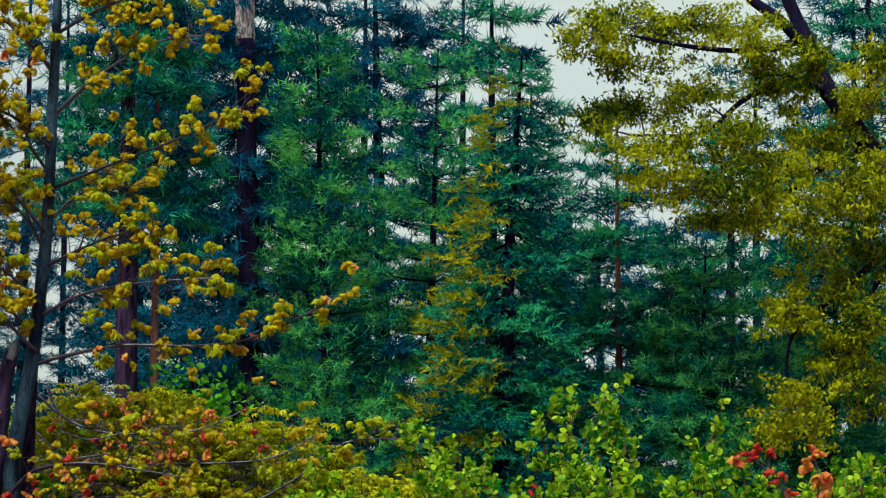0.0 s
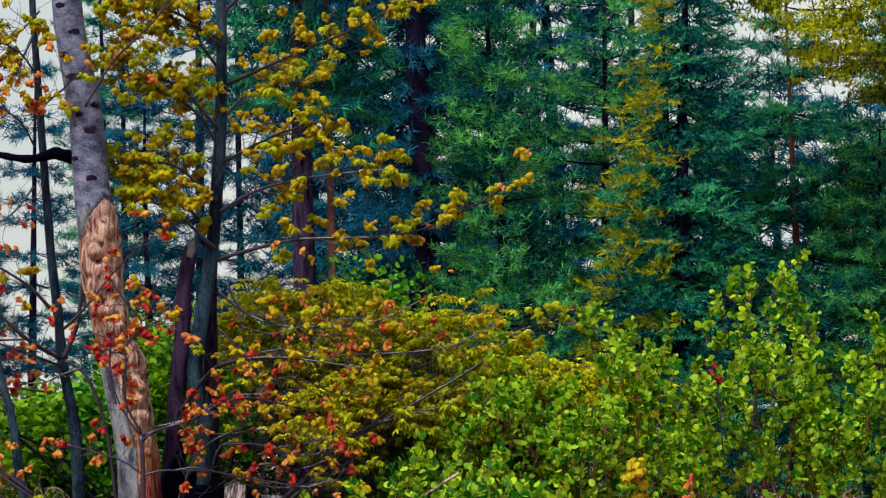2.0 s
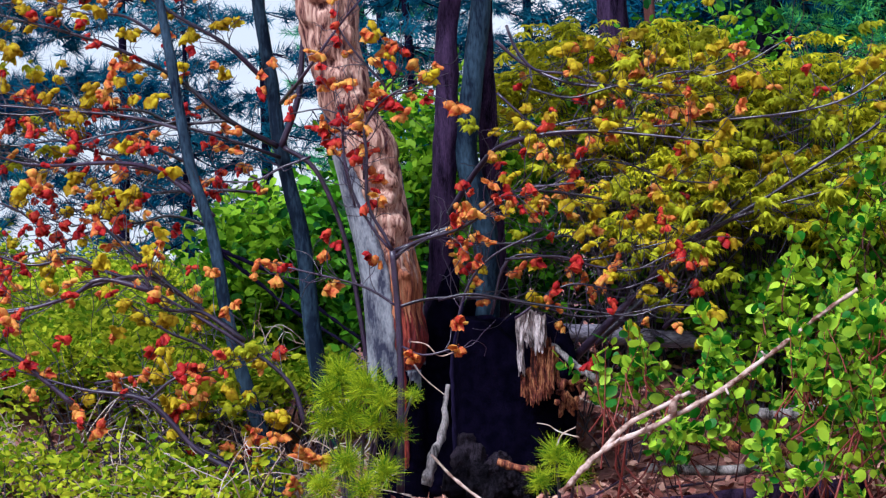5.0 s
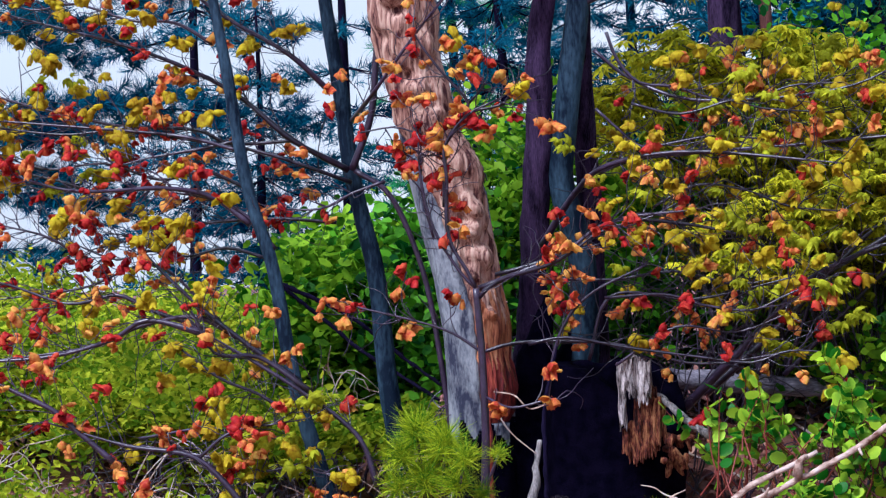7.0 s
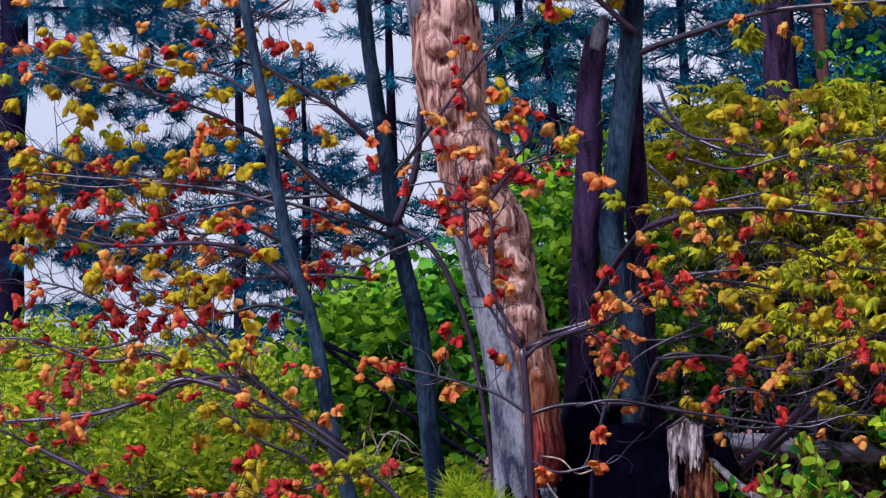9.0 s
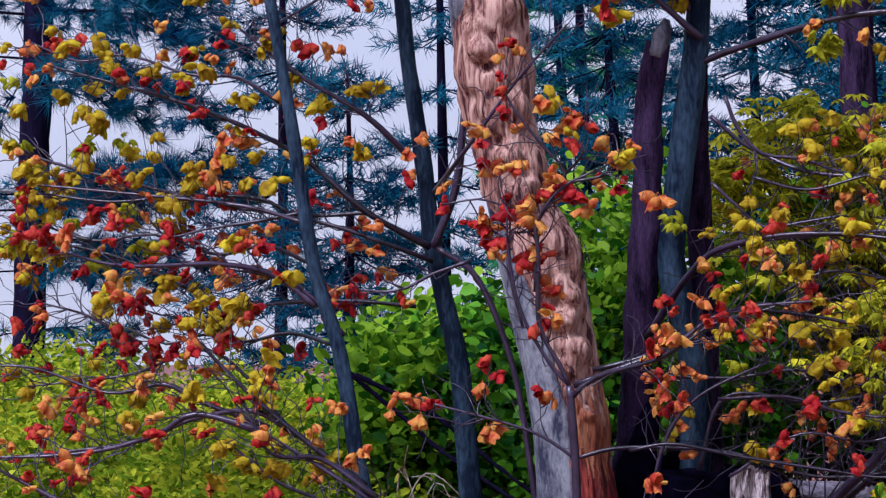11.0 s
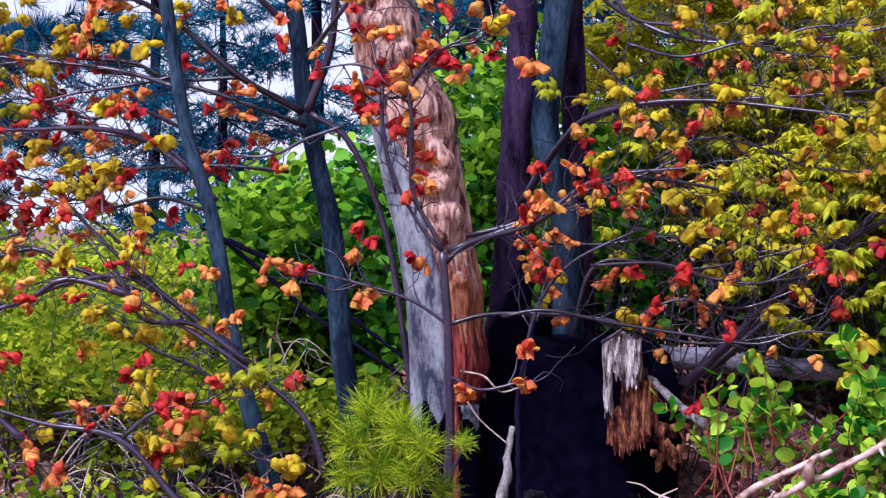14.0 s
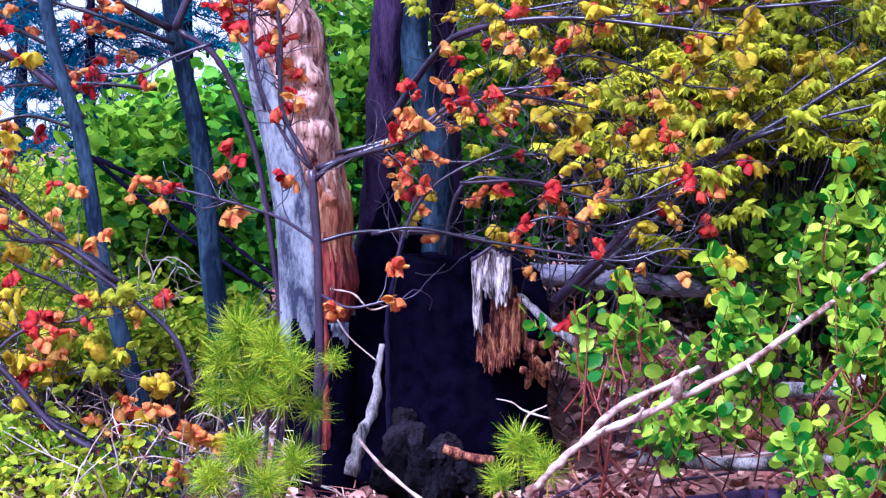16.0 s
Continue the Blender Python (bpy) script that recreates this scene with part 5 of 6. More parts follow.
for k, (a, b, n) in enumerate((
        ((-6.12, 22.8, 0.327), (-5.649, 24.2, 0.877), 5200),
        ((-5.409, 22.8, 0.316), (-5.063, 24.2, 0.778), 4600),
        ((-4.82, 22.8, 0.23), (-4.555, 24, 0.639), 3000),
        ((-6.244, 25, 0.639), (-5.406, 27, 0.852), 4000),
        ((-7.206, 25, 0.646), (-6.6, 27, 1.073), 4200))):
    shrub("low_shrub", "low bright yellow-green shrub on the forest floor", a, b, LEAFLET, 0.052, LOW_LEAF, int(n * 1.8), 150, 80 + k, TWIG_BARK, clump=0.1, group="low shrubs", up=0.4)
for k, (a, b, n) in enumerate((
        ((-4.531, 21.2, -0.156), (-4.245, 22, 0.166), 850),
        ((-4.363, 22.2, 0.277), (-4.04, 22.9, 0.392), 1300),
        ((-4.765, 21, -0.111), (-4.099, 21.7, 0.082), 1000),
        ((-4.886, 22.4, 0.119), (-4.524, 23.2, 0.414), 1300),
        ((-5.5, 21.3, -0.1), (-4.8, 22.0, 0.22), 1300),
        ((-4.1, 21.2, -0.2), (-3.75, 21.7, 0.05), 500),
        ((-6.2, 21.8, 0.0), (-5.4, 22.6, 0.36), 1300))):
    shrub("low_shrub", "low lime-green shrub over reddish litter", a, b, LEAFLET, 0.055, LOW_LEAF, int(n * 0.8), 45, 90 + k, TWIG_BARK, clump=0.08, group="low shrubs", up=0.4, stems=16)
for k, (a, b, n) in enumerate((
        ((-5.375, 22.2, 0.355), (-4.702, 23, 0.709), 1900),
        ((-4.677, 22.3, 0.213), (-4.079, 23, 0.57), 1500),
        ((-3.976, 22.6, 0.235), (-3.693, 23.2, 0.412), 900))):
    shrub("low_shrub", "low yellow-green shrub among fallen twigs", a, b, LEAFLET, 0.052, LOW_LEAF, int(n * 1.8), 70, 140 + k, TWIG_BARK, clump=0.07, group="low shrubs", up=0.4, stems=14)
# manzanita in the foreground
for k, (a, b, n, cl) in enumerate((
        ((-1.224, 21.8, 0.455), (-0.23, 22.8, 1.481), 1500, 90),
        ((-0.589, 22.4, 0.149), (0.718, 23.1, 0.84), 800, 60),
        ((-0.438, 21.6, 0.477), (0.667, 22.8, 1.738), 2000, 110),
        ((0.411, 21.6, 0.491), (1.561, 22.8, 2.118), 2400, 130),
        ((1.257, 21.6, 0.504), (2.539, 22.8, 1.884), 2200, 120),
        ((2.375, 21.6, 1.084), (3.556, 22.8, 1.749), 1200, 80),
        ((-1.009, 21.15, -0.113), (-0.07, 21.6, 0.423), 330, 30),
        ((-1.759, 21.15, 0.109), (-1.025, 21.8, 0.94), 460, 36),
        ((-2.319, 21.4, 0.157), (-1.879, 21.9, 0.52), 170, 20),
        ((-2.034, 21.1, -0.084), (-1.111, 21.6, 0.258), 230, 24),
        ((-1.385, 21.1, -0.074), (-0.4, 21.6, 0.731), 420, 34),
        ((-1.342, 20.8, 0.194), (-0.721, 21.3, 0.845), 420, 32),
        ((-0.95, 20.6, 0.05), (-0.1, 21.1, 0.62), 420, 34),
        ((-1.55, 20.6, -0.15), (-0.75, 21.0, 0.22), 240, 22))):
    late = k >= 6
    n = int(n * (1.6 if late else 2.2))
    cl = int(cl * (1.35 if late else 2.0))
    shrub("manzanita_shrub", "manzanita shrub with round bright green leaves and red stems", a, b, ROUND, 0.066 if late else 0.057, MANZ_LEAF, n, cl, 100 + k, clump=0.1, group="manzanita shrubs", up=0.6, solo=min(260, n - 40), stems=4, sprig=0.24 if late else 0.17)


# ---- pines ----
def brush(n, needle, width, angle, axis, flat=1.0, seed=0):
    """A brush of needles about a short twig along +x; angle: how far the needles stand off it; flat: how thick the brush is."""
    rng = random.Random(seed)
    v, f = [], []
    for k in range(n):
        a = 2.4 * k + rng.uniform(-0.4, 0.4)
        s = angle * rng.uniform(0.6, 1.15)
        base = Vector((axis * ((k + 0.5) / n - 0.5), 0, 0))
        d = Vector((math.cos(s), math.sin(s) * math.cos(a), math.sin(s) * math.sin(a) * flat)) * needle * rng.uniform(0.75, 1.1)
        w = d.cross(Vector((rng.uniform(-1, 1), rng.uniform(-1, 1), rng.uniform(-1, 1)))).normalized() * width
        i = len(v)
        v += [base - w * 0.5, base + w * 0.5, base + d]
        f.append((i, i + 1, i + 2))
    return v, f


PINE = brush(16, 0.076, 0.0100, 0.95, 0.12, 1.0, 1)
FIR = brush(15, 0.058, 0.0120, 0.9, 0.15, 0.5, 2)
FAR = brush(14, 0.114, 0.015, 1.0, 0.15, 0.9, 3)
LONG = brush(60, 0.13, 0.0052, 0.95, 0.07, 1.0, 4)
SOFT = brush(17, 0.094, 0.0082, 1.0, 0.10, 0.9, 5)


def foliate(root, boughs, rng, needles, form, gap=0.07, spread=0.42, second=None, twig=0.065):
    """Wood and needles for boughs, each of three points and a flag for golden new growth."""
    h, spots, dirs, gold = Heap(), [], [], []
    for p0, p1, p2, new_growth in boughs:
        h.add(tube([p0, p1, p2], (min(0.016, 0.004 + 0.007 * np.linalg.norm(p2 - p0)), 0.002), 3, 0.3, 0, 0, cap=False))
        lg = np.linalg.norm(p2 - p0)
        out = (p2 - p0) / lg
        side = np.cross(out, [0, 0, 1.0])
        side /= np.linalg.norm(side) + 1e-6
        for k in range(max(4, int(lg / twig))):
            s = rng.uniform(0.10, 1.0)
            q = (1 - s) ** 2 * p0 + 2 * s * (1 - s) * p1 + s * s * p2
            run = (spread * lg * (1.05 - s) + 0.07) * rng.uniform(0.5, 1.1)
            way = out * 0.75 + side * rng.choice((-1, 1)) * rng.uniform(0.3, 1.0) + np.array([0, 0, rng.normal(0.05, 0.22)])
            way /= np.linalg.norm(way)
            m = max(1, int(run / gap))
            for j in range(m):
                at_ = q + way * run * (j + 0.7) / m + rng.normal(0, 0.012, 3) - np.array([0, 0, 0.10 * (run * j / m) ** 2 / max(run, 0.05)])
                spots.append(at_)
                dirs.append(way + rng.normal(0, 0.2, 3) + np.array([0, 0, 0.12]))
                gold.append(bool(new_growth) and s > 0.4 and rng.random() < 0.85)
        spots.append(p2)
        dirs.append(out + np.array([0, 0, 0.4]))
        gold.append(bool(new_growth))
    tagged(part("bough", h.mesh("bough", FIR_BARK), root), kind="stuff")
    spots, dirs, gold = np.array(spots), np.array(dirs), np.array(gold, bool)
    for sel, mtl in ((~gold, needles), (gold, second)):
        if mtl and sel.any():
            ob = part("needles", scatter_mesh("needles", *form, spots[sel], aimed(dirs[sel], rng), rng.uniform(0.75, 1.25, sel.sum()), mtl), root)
            tagged(ob, kind="stuff")


def conifer(label, top, foot, radius, seed, needles, form=PINE, bark=FIR_BARK, trunk_r=0.08, whorls=26, per=6, bare=0.1, droop=0.3, rise=0.25, taper=0.8, narrow=0.0, ragged=0.45, gap=0.085, gold=0.0, spread=0.42, twig=0.052):
    """A conifer from foot to tip: boughs in whorls that sag and lift at their ends."""
    rng = np.random.default_rng(seed)
    g = ground_under(foot)
    height, lean = top[2] - g[2], top[0] - g[0]
    root = base_at("conifer_tree", label, "tree", g, group="background conifers")
    at = lambda u: np.array([lean * u, 0, height * u])
    part("trunk", mesh_of("trunk", *tube([at(0), at(0.35) + rng.normal(0, 0.02, 3) * (1, 1, 0), at(0.7), at(1.0)], (trunk_r, trunk_r * 0.8, trunk_r * 0.5, 0.008), 10, 0.2, 0.2, seed, 6), bark), root)
    boughs = []
    for k in range(whorls):
        u = bare + (1 - bare) * (k + rng.uniform(0.2, 0.8)) / whorls
        turn = rng.uniform(0, 6.28)
        full = rng.uniform(0.75, 1.1)
        for j in range(per):
            a = turn + 6.28 * j / per + rng.normal(0, 0.25)
            prof = (1 - (u - bare) / (1 - bare)) ** taper * (1 - narrow) + narrow
            lg = radius * prof * full * rng.uniform(1 - ragged, 1.05) + 0.10
            out = np.array([np.cos(a), np.sin(a), 0])
            p0 = at(u)
            p1 = p0 + out * lg * 0.55 + np.array([0, 0, (0.15 - droop) * lg]) + rng.normal(0, 0.03, 3)
            p2 = p0 + out * lg + np.array([0, 0, (rise - droop + rng.normal(0, 0.12)) * lg])
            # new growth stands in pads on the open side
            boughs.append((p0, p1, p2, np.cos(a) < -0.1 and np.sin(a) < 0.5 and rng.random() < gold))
    foliate(root, boughs, rng, needles, form, gap, spread, NEEDLE_GOLD, twig)
    return root


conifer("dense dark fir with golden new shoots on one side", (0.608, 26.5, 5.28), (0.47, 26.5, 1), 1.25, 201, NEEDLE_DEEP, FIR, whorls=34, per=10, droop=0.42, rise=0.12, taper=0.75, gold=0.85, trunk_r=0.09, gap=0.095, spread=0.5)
conifer("slim blue-green pine with a reddish tip", (-1.156, 27, 5.40), (-0.85, 27, 1), 0.72, 202, NEEDLE_GREEN, PINE, whorls=30, per=9, droop=0.1, rise=0.35, taper=0.45, narrow=0.12, trunk_r=0.06, gap=0.085)
conifer("slender open-crowned pine with light green tufts", (-0.116, 28.5, 5.5), (-0.04, 28.5, 1), 0.85, 203, NEEDLE_GREEN, PINE, whorls=19, per=8, droop=0.1, rise=0.3, taper=0.35, narrow=0.2, trunk_r=0.06, gap=0.09)
conifer("tall dark pine with a thick trunk", (-2.07, 30, 7.0), (-1.70, 30, 1), 1.5, 204, NEEDLE_NAVY, FAR, whorls=24, per=6, droop=0.35, rise=0.15, taper=0.4, narrow=0.2, trunk_r=0.13, gap=0.10, twig=0.06)
conifer("tall dark pine with a straight trunk", (-1.757, 31, 7.2), (-1.31, 31, 1), 1.3, 205, NEEDLE_NAVY, FAR, whorls=22, per=6, droop=0.3, rise=0.15, taper=0.4, narrow=0.2, trunk_r=0.13, gap=0.10, twig=0.06)
conifer("dark pine with a bare lower trunk", (-2.73, 26.0, 6.9), (-2.515, 26, 1), 0.95, 206, NEEDLE_DEEP, FAR, bark=PURPLE_BARK, whorls=14, per=5, bare=0.52, droop=0.25, taper=0.4, narrow=0.2, trunk_r=0.115)
conifer("thin pine with a reddish bare trunk", (-2.47, 26.2, 5.6), (-2.28, 26.2, 1), 0.55, 223, NEEDLE_DEEP, FAR, bark=RED_BARK, whorls=9, per=5, bare=0.58, taper=0.4, trunk_r=0.05)
conifer("dark pine with broad flat boughs and a reddish trunk", (1.50, 28, 5.0), (1.70, 28, 1), 1.6, 207, NEEDLE_DEEP, PINE, bark=RED_BARK, whorls=12, per=10, bare=0.36, droop=0.2, rise=0.2, taper=1.0, trunk_r=0.05, gap=0.075, spread=0.6)
conifer("dark green pine crowding the reddish trunk", (1.12, 28.8, 3.95), (1.15, 28.8, 1), 0.85, 228, NEEDLE_DEEP, PINE, whorls=11, per=8, droop=0.15, taper=0.4, narrow=0.2, trunk_r=0.05)
conifer("green pine in the shade of taller trees", (2.28, 27.3, 3.7), (2.30, 27.3, 1), 1.1, 208, NEEDLE_GREEN, PINE, whorls=20, per=9, droop=0.15, taper=0.45, trunk_r=0.06)
conifer("dark green pine beside the olive tree", (3.45, 27.6, 3.95), (3.50, 27.6, 1), 1.25, 209, NEEDLE_GREEN, PINE, whorls=20, per=9, droop=0.15, taper=0.4, narrow=0.2, trunk_r=0.07)
conifer("tall dark pine behind the olive tree", (4.1, 31, 7.2), (4.32, 31, 1), 1.3, 210, NEEDLE_DEEP, FAR, whorls=22, per=6, taper=0.4, narrow=0.2, trunk_r=0.12, gap=0.10, twig=0.06)
conifer("dark pine behind the pads of olive leaves", (2.8, 31, 5.3), (2.95, 31, 1), 0.95, 220, NEEDLE_DEEP, FAR, whorls=16, per=6, taper=0.4, narrow=0.15, trunk_r=0.09, gap=0.10, twig=0.06)
conifer("tall pine whose boughs close the sky", (-0.823, 31.2, 7.2), (-0.40, 31.2, 1), 1.35, 221, NEEDLE_NAVY, FAR, whorls=22, per=7, droop=0.25, taper=0.4, narrow=0.2, trunk_r=0.10, gap=0.10, twig=0.06)
conifer("tall sparse pine behind the fir", (0.36, 30.5, 6.8), (0.62, 30.5, 1), 0.95, 224, NEEDLE_DEEP, FAR, whorls=17, per=6, taper=0.4, narrow=0.2, trunk_r=0.09, gap=0.10, twig=0.06)
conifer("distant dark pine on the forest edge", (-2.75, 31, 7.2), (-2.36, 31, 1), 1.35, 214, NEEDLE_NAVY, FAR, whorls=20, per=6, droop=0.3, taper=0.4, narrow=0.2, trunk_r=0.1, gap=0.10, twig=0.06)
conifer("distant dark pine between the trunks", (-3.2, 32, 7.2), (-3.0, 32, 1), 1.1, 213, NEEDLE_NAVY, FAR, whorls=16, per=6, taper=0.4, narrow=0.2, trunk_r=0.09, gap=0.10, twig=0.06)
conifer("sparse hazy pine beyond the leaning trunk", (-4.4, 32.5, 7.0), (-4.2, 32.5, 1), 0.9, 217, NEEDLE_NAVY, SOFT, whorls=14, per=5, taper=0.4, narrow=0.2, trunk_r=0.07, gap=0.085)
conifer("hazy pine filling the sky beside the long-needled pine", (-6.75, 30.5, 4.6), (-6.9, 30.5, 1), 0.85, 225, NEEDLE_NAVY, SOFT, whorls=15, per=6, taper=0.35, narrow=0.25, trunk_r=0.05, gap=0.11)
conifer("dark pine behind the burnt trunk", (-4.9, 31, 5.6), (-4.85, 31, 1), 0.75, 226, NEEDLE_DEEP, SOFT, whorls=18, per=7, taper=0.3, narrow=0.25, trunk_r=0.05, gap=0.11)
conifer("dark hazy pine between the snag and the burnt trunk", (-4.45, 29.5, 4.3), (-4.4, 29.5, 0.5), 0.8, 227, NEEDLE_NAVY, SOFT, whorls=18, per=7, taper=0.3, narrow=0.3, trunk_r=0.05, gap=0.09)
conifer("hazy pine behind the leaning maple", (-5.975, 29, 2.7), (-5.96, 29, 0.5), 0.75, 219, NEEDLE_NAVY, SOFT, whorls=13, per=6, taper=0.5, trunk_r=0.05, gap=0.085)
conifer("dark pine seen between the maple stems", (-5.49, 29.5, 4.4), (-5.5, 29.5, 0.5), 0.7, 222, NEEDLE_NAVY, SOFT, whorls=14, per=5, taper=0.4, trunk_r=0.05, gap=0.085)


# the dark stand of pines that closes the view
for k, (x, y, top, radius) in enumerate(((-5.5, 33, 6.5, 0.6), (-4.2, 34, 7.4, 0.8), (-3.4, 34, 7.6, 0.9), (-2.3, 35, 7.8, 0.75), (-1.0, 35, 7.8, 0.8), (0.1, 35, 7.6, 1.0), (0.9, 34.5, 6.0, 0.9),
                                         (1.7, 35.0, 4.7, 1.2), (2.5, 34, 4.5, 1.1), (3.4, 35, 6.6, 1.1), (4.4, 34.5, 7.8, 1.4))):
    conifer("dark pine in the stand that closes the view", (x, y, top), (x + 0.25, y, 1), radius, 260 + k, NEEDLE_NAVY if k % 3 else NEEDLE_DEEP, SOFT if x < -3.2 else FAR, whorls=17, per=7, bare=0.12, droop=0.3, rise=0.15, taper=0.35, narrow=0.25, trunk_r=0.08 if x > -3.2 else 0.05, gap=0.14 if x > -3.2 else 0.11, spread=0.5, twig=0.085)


def long_needled_pine():
    """A pine against the open sky whose boughs reach across it in bands."""
    rng = np.random.default_rng(211)
    g = ground_under((-7.41, 27, 0))
    root = base_at("conifer_tree", "long-needled pine with spreading boughs against the open sky", "tree", g, group="background conifers")
    foot = np.array(g)
    part("trunk", mesh_of("trunk", *tube([(0, 0, 0), np.array((-7.302, 27, 2.0)) - foot, np.array((-7.2, 27, 3.9)) - foot, np.array((-7.1, 27, 6.2)) - foot], (0.10, 0.09, 0.075, 0.02), 12, 0.12, 0.2, 1, 6), FIR_BARK), root)
    boughs = []
    for z, reach, fall in ((4.3, 1.5, -0.3), (3.9, 1.7, -0.35), (3.45, 1.6, -0.3), (3.15, 1.5, -0.35), (2.95, 1.45, -0.30), (2.7, 1.2, -0.3), (2.55, 0.95, -0.2), (1.95, 1.6, 0.05), (1.85, 1.3, 0.02), (1.66, 1.15, -0.2), (1.50, 0.9, -0.1), (1.15, 0.7, -0.05)):
        for k in range(3):
            a = (-0.35, 0.0, 0.4)[k] - 0.35
            out = np.array([math.cos(a), math.sin(a), 0]) * reach * rng.uniform(0.75, 1.05)
            p0 = np.array((-7.28 + 0.04 * (z - 2), 27, z)) - foot
            boughs.append((p0, p0 + out * 0.5 + (0, 0, fall * 0.3 + 0.05), p0 + out + (0, 0, fall + rng.normal(0, 0.05)), False))
        a = rng.uniform(2.2, 4.0)
        p0 = np.array((-7.28, 27, z)) - foot
        out = np.array([math.cos(a), math.sin(a), 0]) * reach * 0.7
        boughs.append((p0, p0 + out * 0.5, p0 + out + (0, 0, fall), False))
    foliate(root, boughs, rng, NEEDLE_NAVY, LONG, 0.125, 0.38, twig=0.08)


long_needled_pine()


def white_snag():
    root = base_at("dead_snag", "pale broken dead trunk among dark pines", "dead tree")
    part("trunk", mesh_of("trunk", *tube([(-2.0, 29.5, 6.35), (-1.96, 29.5, 5.98), (-1.94, 29.5, 5.6)], (0.085, 0.095, 0.085), 14, 0.05, 0.3, 3, 8), PALE_WOOD), root)
    part("burnt_foot", mesh_of("burnt_foot", *tube([(-1.94, 29.5, 5.66), (-1.87, 29.5, 4.43), (-1.76, 29.5, 2.31), ground_under((-1.76, 29.5, 2.31))], (0.085, 0.10, 0.11, 0.12), 12, 0.2, 0.2, 4, 5), FIR_BARK), root)


white_snag()
build_log("leaning_trunk", "dead leaning trunk among the pine boughs", [(1.2, 27.5, 2.85), (1.63, 27.5, 3.091), (2.019, 27.5, 3.284), (2.41, 27.5, 3.428)], (0.06, 0.05, 0.04, 0.022), PURPLE_BARK, category="dead tree")


# ---- the olive-leaved tree ----
def olive_tree():
    """A leaning broadleaf tree whose small leaves stand in loose pads; a pad: its centre, half its width and half its depth."""
    rng = np.random.default_rng(77)
    root = base_at("broadleaf_tree", "leaning broadleaf tree with olive-yellow spring leaves", "tree")
    part("trunk", mesh_of("trunk", *tube([ground_under((4.04, 26.6, 2.16)), (4.04, 26.6, 2.16), (3.9, 26.6, 3.78), (3.61, 26.6, 4.49), (3.24, 26.6, 4.98), (3.01, 26.6, 5.44), (2.8, 26.6, 5.91), (2.66, 26.6, 6.54)], (0.15, 0.13, 0.11, 0.095, 0.085, 0.07, 0.04), 14, 0.06, 0.3, 2, 6), FIR_BARK), root)
    part("trunk", mesh_of("trunk", *tube([(3.09, 26.6, 5.32), (2.78, 26.5, 5.58), (2.51, 26.5, 5.76), (2.24, 26.5, 5.97)], (0.06, 0.05, 0.045, 0.03), 12, 0.06, 0.3, 3, 6), FIR_BARK), root)
    limbs = (
        [(3.24, 26.6, 4.98), (2.88, 26.4, 5.07), (2.49, 26.3, 4.87), (2.12, 26.2, 4.56), (1.54, 26.1, 4.5)],
        [(3.01, 26.6, 5.44), (2.63, 26.4, 5.3), (2.09, 26.2, 5.27), (1.42, 26.1, 5.35)],
        [(3.61, 26.6, 4.49), (3.13, 26.3, 4.3), (2.79, 26.2, 4.06), (2.36, 26.1, 4.11), (1.88, 26.0, 4.13)],
        [(3.9, 26.6, 3.78), (3.58, 26.3, 3.51), (3.18, 26.1, 3.15), (2.9, 26.0, 2.85), (2.87, 26.0, 2.29)],
        [(3.69, 26.6, 4.3), (3.81, 26.3, 3.75), (3.47, 26.1, 3.07), (3.37, 26.0, 2.64)],
        [(3.54, 26.6, 4.63), (3.28, 26.3, 4.02), (3.09, 26.2, 3.72)],
        [(3.39, 26.6, 4.82), (3.55, 26.4, 5.04), (3.67, 26.3, 5.23)])
    for k, pts in enumerate(limbs):
        part("limb", mesh_of("limb", *tube(pts, (0.035, 0.010), 8, 0.06, 0.3, k, 6), FIR_BARK), root)
    wood = np.vstack([spline(pts, 0.06)[0] for pts in limbs])
    over = ((1.22, 25.76, 5.29, 0.33, 0.21), (1.67, 26.37, 5.5, 0.42, 0.19), (2.19, 26.3, 5.46, 0.47, 0.21), (1.46, 25.87, 5.08, 0.33, 0.12),
            (2.55, 26.07, 5.25, 0.28, 0.23), (1.25, 26.03, 4.6, 0.19, 0.19), (1.59, 26.2, 4.75, 0.37, 0.16), (2.07, 26.32, 4.9, 0.37, 0.13),
            (2.36, 25.73, 4.49, 0.42, 0.21), (1.8, 25.67, 4.37, 0.42, 0.19), (2.83, 26.36, 5.01, 0.28, 0.28), (3.02, 26.02, 5.16, 0.28, 0.19),
            (1.85, 26.3, 4.15, 0.33, 0.16), (2.27, 25.65, 4.06, 0.47, 0.21), (2.72, 26.03, 4.26, 0.42, 0.26), (2.19, 26.26, 3.83, 0.23, 0.1),
            (2.53, 25.84, 3.85, 0.28, 0.13))
    east = ((3.14, 26.45, 4.55, 0.37, 0.28), (3.46, 26.42, 4.9, 0.28, 0.28), (3.29, 25.68, 4.1, 0.33, 0.33), (3.02, 25.67, 3.77, 0.28, 0.28),
            (3.54, 26.11, 3.73, 0.28, 0.33), (3.27, 26.45, 3.36, 0.33, 0.28), (2.89, 25.97, 3.04, 0.28, 0.21), (3.48, 25.83, 3.05, 0.28, 0.28),
            (3.33, 26.01, 2.73, 0.28, 0.23), (2.97, 25.67, 2.29, 0.28, 0.26), (3.5, 25.84, 2.45, 0.28, 0.28), (2.79, 26.02, 2.08, 0.16, 0.16),
            (3.69, 26.07, 4.3, 0.23, 0.28), (3.63, 25.85, 5.16, 0.23, 0.28))
